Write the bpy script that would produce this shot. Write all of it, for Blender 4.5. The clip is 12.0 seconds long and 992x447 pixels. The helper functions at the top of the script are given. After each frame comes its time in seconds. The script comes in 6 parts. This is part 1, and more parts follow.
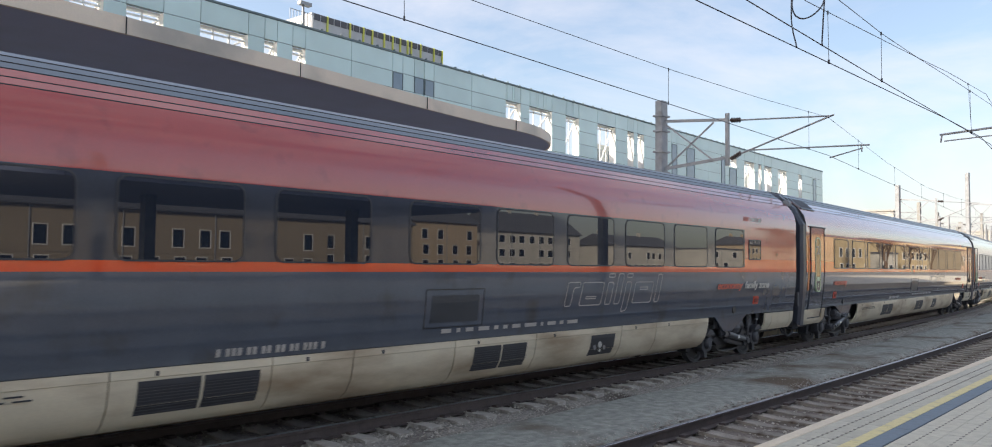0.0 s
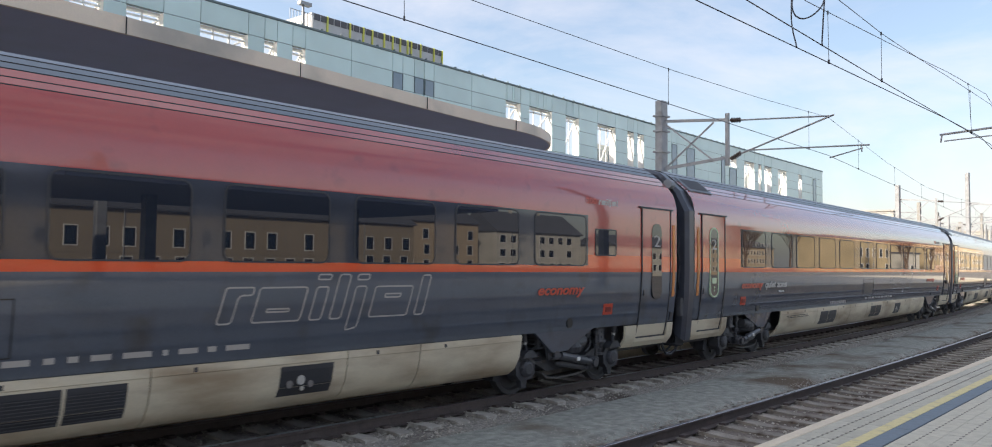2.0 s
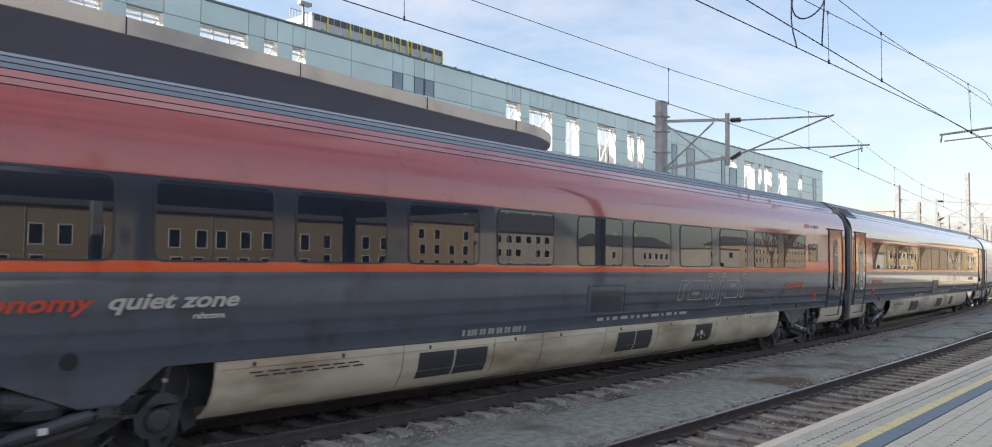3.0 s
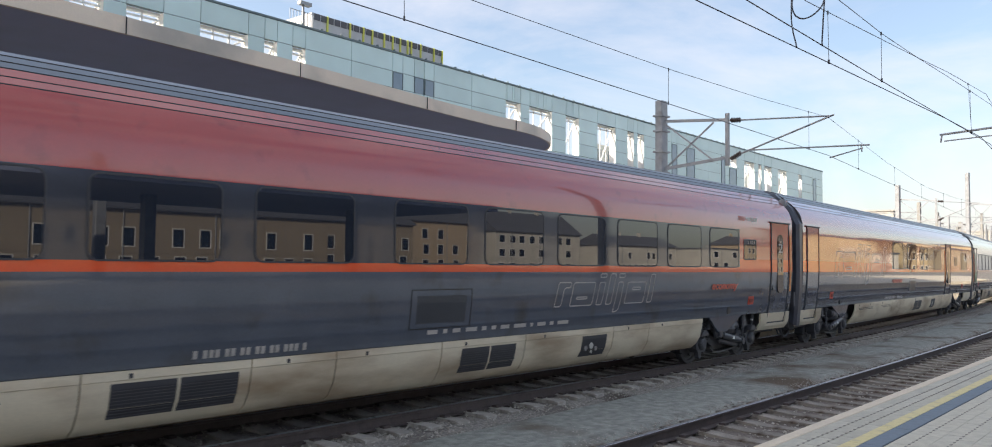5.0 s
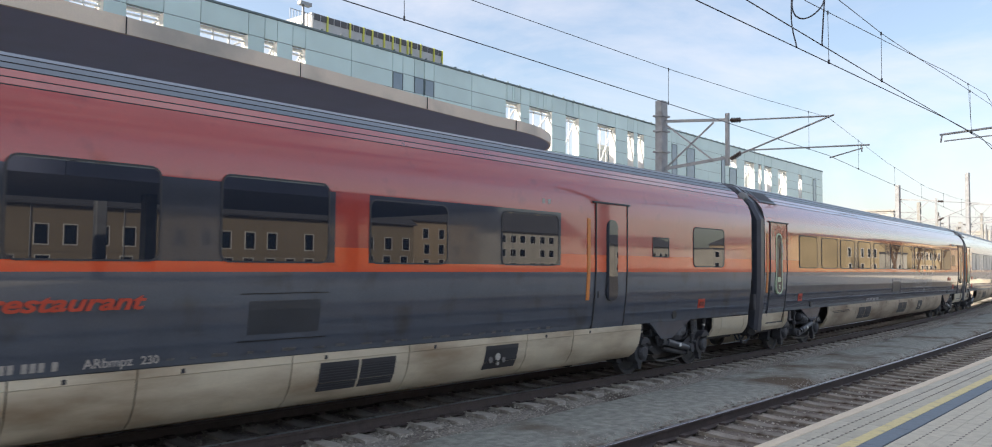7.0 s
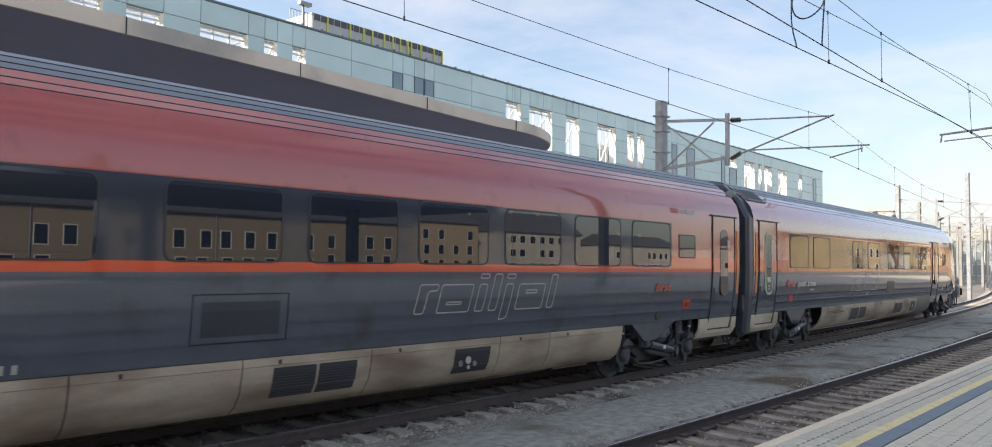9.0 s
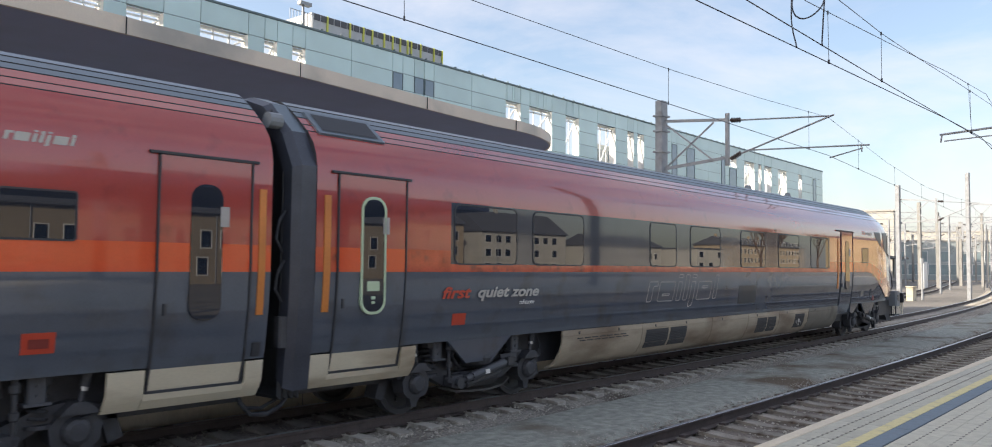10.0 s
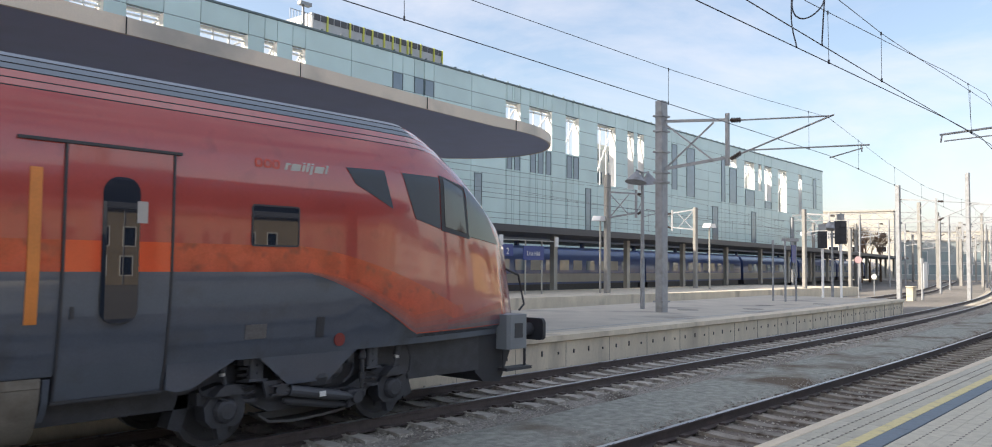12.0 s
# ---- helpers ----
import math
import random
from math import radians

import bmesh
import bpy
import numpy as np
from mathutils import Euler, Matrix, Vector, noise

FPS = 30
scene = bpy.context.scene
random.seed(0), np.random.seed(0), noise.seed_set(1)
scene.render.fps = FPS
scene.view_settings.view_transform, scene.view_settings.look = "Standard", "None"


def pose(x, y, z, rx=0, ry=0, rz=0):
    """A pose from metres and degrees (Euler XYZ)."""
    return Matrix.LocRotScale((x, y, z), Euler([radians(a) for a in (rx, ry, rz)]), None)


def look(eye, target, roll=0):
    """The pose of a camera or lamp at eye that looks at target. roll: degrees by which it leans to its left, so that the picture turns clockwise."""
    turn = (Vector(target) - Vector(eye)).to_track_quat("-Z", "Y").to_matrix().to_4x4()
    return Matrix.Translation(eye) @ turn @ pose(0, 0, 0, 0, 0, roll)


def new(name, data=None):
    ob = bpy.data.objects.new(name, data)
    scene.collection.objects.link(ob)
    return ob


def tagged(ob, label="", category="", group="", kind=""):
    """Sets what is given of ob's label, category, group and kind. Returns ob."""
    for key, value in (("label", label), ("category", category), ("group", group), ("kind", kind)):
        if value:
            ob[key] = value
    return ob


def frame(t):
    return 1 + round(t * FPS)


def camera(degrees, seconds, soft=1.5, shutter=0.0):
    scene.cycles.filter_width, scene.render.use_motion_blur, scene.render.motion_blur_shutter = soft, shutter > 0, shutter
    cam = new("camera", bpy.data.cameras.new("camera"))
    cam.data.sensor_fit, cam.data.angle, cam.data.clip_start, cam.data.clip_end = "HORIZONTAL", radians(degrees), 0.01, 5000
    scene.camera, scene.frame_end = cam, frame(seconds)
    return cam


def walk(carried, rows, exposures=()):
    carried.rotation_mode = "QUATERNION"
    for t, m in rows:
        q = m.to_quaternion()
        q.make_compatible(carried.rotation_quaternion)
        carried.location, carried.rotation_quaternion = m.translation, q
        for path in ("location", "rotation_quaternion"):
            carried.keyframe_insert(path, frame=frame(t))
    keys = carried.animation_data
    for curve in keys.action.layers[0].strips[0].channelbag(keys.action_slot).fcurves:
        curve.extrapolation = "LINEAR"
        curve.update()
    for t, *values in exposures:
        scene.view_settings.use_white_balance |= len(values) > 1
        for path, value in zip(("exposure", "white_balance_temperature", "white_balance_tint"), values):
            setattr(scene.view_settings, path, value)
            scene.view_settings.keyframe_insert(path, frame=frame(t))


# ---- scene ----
# ---- camera ----
EYE = Vector((0.0, 0.0, 2.1574))
YAW, PITCH, ROLL = radians(41.1328), radians(2.9519), 0.5474
AIM = Vector((math.cos(YAW) * math.cos(PITCH), math.sin(YAW) * math.cos(PITCH), math.sin(PITCH)))
cam = camera(62.4825, 12.0, soft=1.0, shutter=0.07)
STAND = look(EYE, EYE + AIM * 10, ROLL)
walk(cam, [(0.0, STAND), (12.0, STAND)])

# ---- sky and sun ----
SUN_EL, SUN_AZ = 27.0, 139.0  # degrees; azimuth counted from +x towards +y
world = bpy.data.worlds.new("sky")
scene.world = world
world.use_nodes = True
wn, wl = world.node_tree.nodes, world.node_tree.links
wn.clear()
w_out = wn.new("ShaderNodeOutputWorld")
w_bg = wn.new("ShaderNodeBackground")
w_sky = wn.new("ShaderNodeTexSky")
w_sky.sky_type = "NISHITA"
w_sky.sun_disc = False
w_sky.sun_elevation = radians(SUN_EL)
w_sky.sun_rotation = radians(90.0 - SUN_AZ)
w_sky.air_density, w_sky.dust_density, w_sky.ozone_density = 1.0, 2.0, 1.0
w_co = wn.new("ShaderNodeTexCoord")
w_map = wn.new("ShaderNodeMapping")
w_map.inputs["Scale"].default_value = (0.9, 1.2, 3.0)
w_map.inputs["Rotation"].default_value = (0.1, 0.25, 0.5)
w_noise = wn.new("ShaderNodeTexNoise")
w_noise.inputs["Scale"].default_value = 2.6
w_noise.inputs["Detail"].default_value = 9.0
w_noise.inputs["Roughness"].default_value = 0.6
w_noise.inputs["Distortion"].default_value = 0.4
w_ramp = wn.new("ShaderNodeValToRGB")
w_ramp.color_ramp.elements[0].position = 0.38
w_ramp.color_ramp.elements[0].color = (0.20, 0.20, 0.20, 1)
w_ramp.color_ramp.elements[1].position = 0.60
w_ramp.color_ramp.elements[1].color = (0.95, 0.95, 0.95, 1)
w_mix = wn.new("ShaderNodeMix")
w_mix.data_type = "RGBA"
# thin cloud: an even white veil, brighter where the sky behind it is brighter
w_veil = wn.new("ShaderNodeMix")
w_veil.data_type, w_veil.blend_type = "RGBA", "ADD"
w_veil.inputs["Factor"].default_value = 1.0
w_veil.inputs["B"].default_value = (2.42, 2.36, 2.46, 1)
w_gain = wn.new("ShaderNodeMix")
w_gain.data_type, w_gain.blend_type = "RGBA", "MULTIPLY"
w_gain.inputs["Factor"].default_value = 1.0
w_gain.inputs["B"].default_value = (0.48, 0.45, 0.45, 1)
w_bg.inputs["Strength"].default_value = 0.12
wl.new(w_co.outputs["Generated"], w_map.inputs["Vector"])
wl.new(w_map.outputs["Vector"], w_noise.inputs["Vector"])
wl.new(w_noise.outputs["Fac"], w_ramp.inputs["Fac"])
wl.new(w_ramp.outputs["Color"], w_mix.inputs["Factor"])
wl.new(w_sky.outputs["Color"], w_mix.inputs["A"])
wl.new(w_sky.outputs["Color"], w_gain.inputs["A"])
wl.new(w_gain.outputs["Result"], w_veil.inputs["A"])
wl.new(w_veil.outputs["Result"], w_mix.inputs["B"])
wl.new(w_mix.outputs["Result"], w_bg.inputs["Color"])
wl.new(w_bg.outputs["Background"], w_out.inputs["Surface"])

sun_data = bpy.data.lights.new("sun", "SUN")
sun_data.energy, sun_data.angle, sun_data.color = 4.6, radians(0.5), (1.0, 0.9, 0.76)
sun = new("sun", sun_data)
TO_SUN = Vector((math.cos(radians(SUN_AZ)) * math.cos(radians(SUN_EL)), math.sin(radians(SUN_AZ)) * math.cos(radians(SUN_EL)), math.sin(radians(SUN_EL))))
sun.matrix_world = look(TO_SUN * 200, (0, 0, 0))
scene.view_settings.exposure = 1.03

# ---- materials ----


def mat(name, color, rough=0.6, metal=0.0, var=0.15, scale=1.5, fine=40.0, bump=0.0, bump_scale=60.0, coat=0.0, ior=1.5, random_tint=0.0,
        stain=None, stain_scale=0.8, stain_at=(0.5, 0.7), stretch=(1, 1, 1), glow=0.0):
    """A surface with colour that varies at two scales, and fine relief."""
    m = bpy.data.materials.new(name)
    m.use_nodes = True
    n, l = m.node_tree.nodes, m.node_tree.links
    b = n["Principled BSDF"]
    b.inputs["Roughness"].default_value, b.inputs["Metallic"].default_value = rough, metal
    b.inputs["Coat Weight"].default_value, b.inputs["IOR"].default_value = coat, ior
    b.inputs["Coat Roughness"].default_value = 0.04
    co = n.new("ShaderNodeTexCoord")
    mp = n.new("ShaderNodeMapping")
    mp.inputs["Scale"].default_value = stretch
    l.new(co.outputs["Object"], mp.inputs["Vector"])
    rgb = lambda k: (*[min(1.0, c * k) for c in color], 1)

    def tex(s, detail=5.0):
        t = n.new("ShaderNodeTexNoise")
        t.inputs["Scale"].default_value, t.inputs["Detail"].default_value = s, detail
        l.new(mp.outputs["Vector"], t.inputs["Vector"])
        return t

    big, small = tex(scale), tex(fine, 3.0)
    add = n.new("ShaderNodeMath")
    add.operation = "MULTIPLY_ADD"
    l.new(small.outputs["Fac"], add.inputs[0])
    add.inputs[1].default_value = 0.5
    l.new(big.outputs["Fac"], add.inputs[2])
    ramp = n.new("ShaderNodeValToRGB")
    ramp.color_ramp.elements[0].position, ramp.color_ramp.elements[0].color = 0.45, rgb(1 - var)
    ramp.color_ramp.elements[1].position, ramp.color_ramp.elements[1].color = 1.0, rgb(1 + var)
    l.new(add.outputs[0], ramp.inputs["Fac"])
    out = ramp.outputs["Color"]
    if stain:
        st = tex(stain_scale, 8.0)
        sr = n.new("ShaderNodeValToRGB")
        sr.color_ramp.elements[0].position, sr.color_ramp.elements[1].position = stain_at
        l.new(st.outputs["Fac"], sr.inputs["Fac"])
        mx = n.new("ShaderNodeMix")
        mx.data_type = "RGBA"
        mx.inputs["B"].default_value = (*stain, 1)
        l.new(sr.outputs["Color"], mx.inputs["Factor"])
        l.new(out, mx.inputs["A"])
        out = mx.outputs["Result"]
    if random_tint:
        oi = n.new("ShaderNodeObjectInfo")
        mr = n.new("ShaderNodeMapRange")
        mr.inputs["To Min"].default_value, mr.inputs["To Max"].default_value = 1 - random_tint, 1 + random_tint
        l.new(oi.outputs["Random"], mr.inputs["Value"])
        hs = n.new("ShaderNodeHueSaturation")
        l.new(mr.outputs["Result"], hs.inputs["Value"])
        l.new(out, hs.inputs["Color"])
        out = hs.outputs["Color"]
    l.new(out, b.inputs["Base Color"])
    rr = n.new("ShaderNodeMapRange")
    rr.inputs["To Min"].default_value, rr.inputs["To Max"].default_value = max(0.0, rough * 0.85), min(1.0, rough * 1.2)
    l.new(big.outputs["Fac"], rr.inputs["Value"])
    l.new(rr.outputs["Result"], b.inputs["Roughness"])
    if bump:
        bt = tex(bump_scale, 4.0)
        bp = n.new("ShaderNodeBump")
        bp.inputs["Strength"].default_value, bp.inputs["Distance"].default_value = 1.0, bump
        l.new(bt.outputs["Fac"], bp.inputs["Height"])
        l.new(bp.outputs["Normal"], b.inputs["Normal"])
    if glow:
        l.new(out, b.inputs["Emission Color"])
        b.inputs["Emission Strength"].default_value = glow
    return m


RED = mat("red_coach_paint", (0.36, 0.054, 0.045), 0.09, var=0.08, coat=1.0, bump=0.0008, bump_scale=0.9, stain=(0.18, 0.03, 0.03), stain_scale=3.0, stain_at=(0.6, 0.85))
ORANGE = mat("orange_coach_paint", (0.66, 0.085, 0.026), 0.09, var=0.08, coat=0.5, bump=0.0008, bump_scale=0.9)
GREY = mat("dark_grey_coach_paint", (0.088, 0.103, 0.131), 0.07, var=0.12, coat=0.7, bump=0.0008, bump_scale=0.9, stain=(0.06, 0.055, 0.05), stain_scale=2.0, stain_at=(0.55, 0.9))
BAND = mat("black_window_band_paint", (0.042, 0.050, 0.067), 0.06, var=0.12, coat=0.2, bump=0.0006, bump_scale=0.8)
ROOF = mat("slate_blue_roof_paint", (0.12, 0.155, 0.19), 0.35, var=0.15, scale=2.0, coat=0.1)
GROOVE = mat("groove_black", (0.012, 0.012, 0.014), 0.5)
GLASS = mat("tinted_window_glass", (0.012, 0.018, 0.030), 0.012, var=0.0, ior=1.68)
SKIRT = mat("beige_skirt_paint", (0.62, 0.56, 0.43), 0.45, var=0.10, scale=1.2, coat=0.1, stain=(0.25, 0.175, 0.105), stain_scale=1.3, stain_at=(0.45, 0.76), stretch=(0.5, 1, 1.8))
# grime, with the shade on the panel beside the door mixed into the colour
SHADED_DIRTY = mat("shaded_grimy_skirt_paint", (0.17, 0.155, 0.13), 0.5, var=0.25, scale=2.5, stain=(0.09, 0.07, 0.05), stain_scale=2.0)
DULL = mat("dull_brown_skirt_paint", (0.44, 0.375, 0.285), 0.5, var=0.18, scale=1.5, stain=(0.15, 0.10, 0.065), stain_scale=1.4, stain_at=(0.42, 0.75), stretch=(0.5, 1, 1.8))
LOUVRE = mat("dark_grey_louvre", (0.045, 0.052, 0.064), 0.35, var=0.15)
BLACK = mat("black_rubber", (0.034, 0.036, 0.043), 0.55, var=0.2)
UNDER = mat("dirty_underframe_steel", (0.048, 0.050, 0.058), 0.55, var=0.35, scale=6.0, bump=0.002)
STEEL = mat("worn_steel", (0.20, 0.20, 0.21), 0.4, metal=0.7, var=0.25, scale=8)
WHITE = mat("white_lettering", (0.72, 0.72, 0.70), 0.4, var=0.05)
PALETEXT = mat("pale_grey_lettering", (0.46, 0.45, 0.42), 0.4, var=0.08)
OUTLINE = mat("pale_outline_paint", (0.40, 0.38, 0.36), 0.35, var=0.1)
REDTEXT = mat("orange_red_lettering", (0.50, 0.060, 0.030), 0.35, var=0.05)
YELLOW_BAR = mat("amber_grab_strip", (0.60, 0.21, 0.045), 0.4, var=0.2)

RAIL_SIDE = mat("rusty_rail_web", (0.085, 0.066, 0.060), 0.75, var=0.3, scale=6, bump=0.002)
RAIL_TOP = mat("polished_rail_head", (0.36, 0.36, 0.37), 0.28, metal=0.9, var=0.15, scale=10, stretch=(0.2, 1, 1))
SLEEPER = mat("concrete_sleeper", (0.41, 0.38, 0.33), 0.9, var=0.25, scale=5, bump=0.004, bump_scale=50, random_tint=0.15, stain=(0.12, 0.09, 0.07), stain_scale=3)
BALLAST = mat("ballast_bed", (0.30, 0.275, 0.24), 0.95, var=0.5, scale=18, fine=60, bump=0.03, bump_scale=22, stain=(0.08, 0.06, 0.045), stain_scale=0.7)
STONE = mat("ballast_stone", (0.42, 0.39, 0.335), 0.9, var=0.45, scale=12)
GRIT = mat("grey_grit_walkway", (0.295, 0.30, 0.258), 0.95, var=0.42, scale=6.0, fine=70, bump=0.02, bump_scale=28, stain=(0.13, 0.095, 0.062), stain_scale=0.5, stain_at=(0.52, 0.66))
GROUND = mat("railway_ground", (0.20, 0.18, 0.155), 0.95, var=0.35, scale=0.15, fine=8, bump=0.02, bump_scale=12)
CONCRETE = mat("platform_concrete", (0.68, 0.60, 0.465), 0.85, var=0.15, scale=1.6, fine=30, bump=0.003, bump_scale=60, stain=(0.22, 0.19, 0.15), stain_scale=0.9, stain_at=(0.55, 0.85), stretch=(1, 1, 0.35))
ASPHALT = mat("platform_paving", (0.50, 0.455, 0.38), 0.85, var=0.15, scale=1.0, fine=50, bump=0.002, bump_scale=80, stain=(0.15, 0.145, 0.14), stain_scale=0.4, stain_at=(0.55, 0.8))
PAVER = mat("grey_concrete_paver", (0.49, 0.475, 0.39), 0.85, var=0.14, scale=9, fine=90, bump=0.002, bump_scale=160, random_tint=0.08)
JOINT = mat("paver_joint", (0.24, 0.225, 0.20), 0.95, var=0.2)
YELLOW = mat("worn_yellow_line_paint", (0.68, 0.60, 0.30), 0.7, var=0.12, scale=12, stain=(0.40, 0.37, 0.28), stain_scale=6, stain_at=(0.55, 0.8))
BLUELINE = mat("dark_tactile_paver", (0.17, 0.215, 0.255), 0.8, var=0.15, scale=12)
FASCIA = mat("pale_canopy_fascia", (0.74, 0.64, 0.52), 0.5, var=0.08, scale=0.7, stain=(0.42, 0.39, 0.34), stain_scale=0.5)
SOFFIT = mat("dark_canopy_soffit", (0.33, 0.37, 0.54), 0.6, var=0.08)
CLAD = mat("pale_green_glass_cladding", (0.58, 0.74, 0.72), 0.3, var=0.10, scale=0.25, coat=0.25, random_tint=0.07)
CLADJOINT = mat("cladding_joint", (0.14, 0.19, 0.20), 0.6)
GALV = mat("galvanised_mast_steel", (0.32, 0.33, 0.345), 0.55, metal=0.25, var=0.15, scale=4, stain=(0.25, 0.25, 0.25), stain_scale=3)
CONCMAST = mat("pale_concrete_mast", (0.29, 0.28, 0.26), 0.8, var=0.12, scale=3)
WIRE = mat("overhead_wire", (0.045, 0.047, 0.055), 0.5, metal=0.5, var=0.1)
INSUL = mat("brown_insulator", (0.05, 0.035, 0.03), 0.35, var=0.1)

# ---- geometry helpers ----


class Geo:
    """Vertices and faces of one mesh, with a material slot a face."""

    def __init__(self):
        self.v, self.f, self.m = [], [], []

    def face(self, pts, k=0):
        i = len(self.v)
        self.v += [tuple(q) for q in pts]
        self.f.append(tuple(range(i, i + len(pts))))
        self.m.append(k)

    def box(self, x0, x1, y0, y1, z0, z1, k=0, ch=0.0):
        if ch > 0:  # chamfered along x-y plan
            c = ch
            return self.extrude([(x0 + c, y0), (x1 - c, y0), (x1, y0 + c), (x1, y1 - c), (x1 - c, y1), (x0 + c, y1), (x0, y1 - c), (x0, y0 + c)], z0, z1, "z", k)
        i = len(self.v)
        self.v += [(x, y, z) for z in (z0, z1) for y in (y0, y1) for x in (x0, x1)]
        for q in ((0, 2, 3, 1), (4, 5, 7, 6), (0, 1, 5, 4), (2, 6, 7, 3), (0, 4, 6, 2), (1, 3, 7, 5)):
            self.f.append(tuple(i + j for j in q))
            self.m.append(k)

    def extrude(self, pts, a, b, axis="x", k=0):
        """A prism: pts counter-clockwise in (y,z), (z,x) or (x,y) for axis x, y, z."""
        put = {"x": lambda p, s: (s, p[0], p[1]), "y": lambda p, s: (p[0], s, p[1]), "z": lambda p, s: (p[0], p[1], s)}[axis]
        n, i = len(pts), len(self.v)
        self.v += [put(q, a) for q in pts] + [put(q, b) for q in pts]
        for j in range(n):
            h = (j + 1) % n
            self.f.append((i + j, i + h, i + n + h, i + n + j))
            self.m.append(k)
        self.f += [tuple(i + j for j in reversed(range(n))), tuple(i + n + j for j in range(n))]
        self.m += [k, k]

    def rod(self, a, b, r, n=8, k=0, r2=None):
        a, b = Vector(a), Vector(b)
        r2 = r if r2 is None else r2
        d = (b - a).normalized()
        s = d.orthogonal().normalized()
        t = d.cross(s)
        i = len(self.v)
        for c, rad in ((a, r), (b, r2)):
            for j in range(n):
                w = 2 * math.pi * j / n
                self.v.append(tuple(c + (s * math.cos(w) + t * math.sin(w)) * rad))
        for j in range(n):
            h = (j + 1) % n
            self.f.append((i + j, i + h, i + n + h, i + n + j))
            self.m.append(k)
        self.f += [tuple(i + j for j in reversed(range(n))), tuple(i + n + j for j in range(n))]
        self.m += [k, k]

    def tube(self, pts, r, n=6, k=0):
        for a, b in zip(pts, pts[1:]):
            if (Vector(b) - Vector(a)).length > 1e-5:
                self.rod(a, b, r, n, k)

    def beam(self, a, b, w, h, k=0):
        """A bar of w x h from a to b."""
        a, b = Vector(a), Vector(b)
        d = (b - a).normalized()
        s = d.cross(Vector((0, 0, 1)))
        s = s.normalized() if s.length > 1e-4 else Vector((1, 0, 0))
        t = s.cross(d)
        i = len(self.v)
        for c in (a, b):
            self.v += [tuple(c + s * (w / 2 * p) + t * (h / 2 * q)) for p, q in ((-1, -1), (1, -1), (1, 1), (-1, 1))]
        for q in ((0, 1, 5, 4), (1, 2, 6, 5), (2, 3, 7, 6), (3, 0, 4, 7), (3, 2, 1, 0), (4, 5, 6, 7)):
            self.f.append(tuple(i + j for j in q))
            self.m.append(k)

    def pipe(self, pts, r, n=6, k=0):
        """One bent round bar through all points."""
        pts = [Vector(q) for q in pts]
        i = len(self.v)
        for a, c in enumerate(pts):
            d = (pts[min(a + 1, len(pts) - 1)] - pts[max(a - 1, 0)]).normalized()
            s = d.cross(Vector((0.13, 0.21, 1.0))).normalized()
            t = d.cross(s)
            for j in range(n):
                w = 2 * math.pi * j / n
                self.v.append(tuple(c + (s * math.cos(w) + t * math.sin(w)) * r))
        for a in range(len(pts) - 1):
            for j in range(n):
                h = (j + 1) % n
                self.f.append((i + a * n + j, i + a * n + h, i + (a + 1) * n + h, i + (a + 1) * n + j))
                self.m.append(k)

    def mesh(self, name, mats, smooth=False):
        me = bpy.data.meshes.new(name)
        me.from_pydata(self.v, [], self.f)
        for q in mats if isinstance(mats, (list, tuple)) else [mats]:
            me.materials.append(q)
        me.polygons.foreach_set("material_index", self.m)
        bm = bmesh.new()
        bm.from_mesh(me)
        if smooth:
            bmesh.ops.remove_doubles(bm, verts=bm.verts, dist=1e-4)
        bmesh.ops.recalc_face_normals(bm, faces=bm.faces)
        bm.to_mesh(me)
        bm.free()
        if smooth:
            me.polygons.foreach_set("use_smooth", [True] * len(me.polygons))
            me.set_sharp_from_angle(angle=radians(35))
        return me


def part(name, geo, mats, parent, label="", at=None, smooth=False):
    ob = new(name, geo if isinstance(geo, bpy.types.Mesh) else geo.mesh(name, mats, smooth))
    ob.parent = parent
    if at is not None:
        ob.matrix_basis = at
    return tagged(ob, label)


def thing(name, label, category, group="", at=None, geo=None, mats=None, kind="", smooth=False):
    ob = new(name, geo.mesh(name, mats, smooth) if geo else None)
    if at is not None:
        ob.matrix_basis = at
    return tagged(ob, label, category, group, kind)


TEXTS = {}


def text_mesh(words, size, shear=0.0, bold=0.0):
    key = (words, size, shear, bold)
    if key not in TEXTS:
        cu = bpy.data.curves.new("lettering", "FONT")
        cu.body, cu.size, cu.shear, cu.extrude, cu.offset = words, size, shear, 0.002, bold
        ob = bpy.data.objects.new("lettering", cu)
        scene.collection.objects.link(ob)
        dg = bpy.context.evaluated_depsgraph_get()
        TEXTS[key] = bpy.data.meshes.new_from_object(ob.evaluated_get(dg))
        bpy.data.objects.remove(ob)
        bpy.data.curves.remove(cu)
    me = TEXTS[key].copy()
    me.materials.clear()
    return me


def lettering(words, size, x, y, z, material, parent, name="lettering", shear=0.0, bold=0.0, label="", wide=1.0, fit=None):
    """Words that face -y, their lower left corner at x, y, z."""
    me = text_mesh(words, size, shear, bold)
    me.materials.append(material)
    if fit:
        xs = [v.co.x for v in me.vertices]
        wide = fit / (max(xs) - min(xs))
    ob = new(name, me)
    ob.parent = parent
    ob.matrix_basis = Matrix.Translation((x, y, z)) @ Matrix.Rotation(radians(90), 4, "X") @ Matrix.Diagonal((wide, 1, 1, 1))
    return tagged(ob, label)


# ---- the line of the tracks ----
BEND_FROM, BEND, STRAIGHT_FROM = 14.99, 1.952e-3, 110.0
Y_MAIN, Y_NEAR = 9.7285, 4.8316


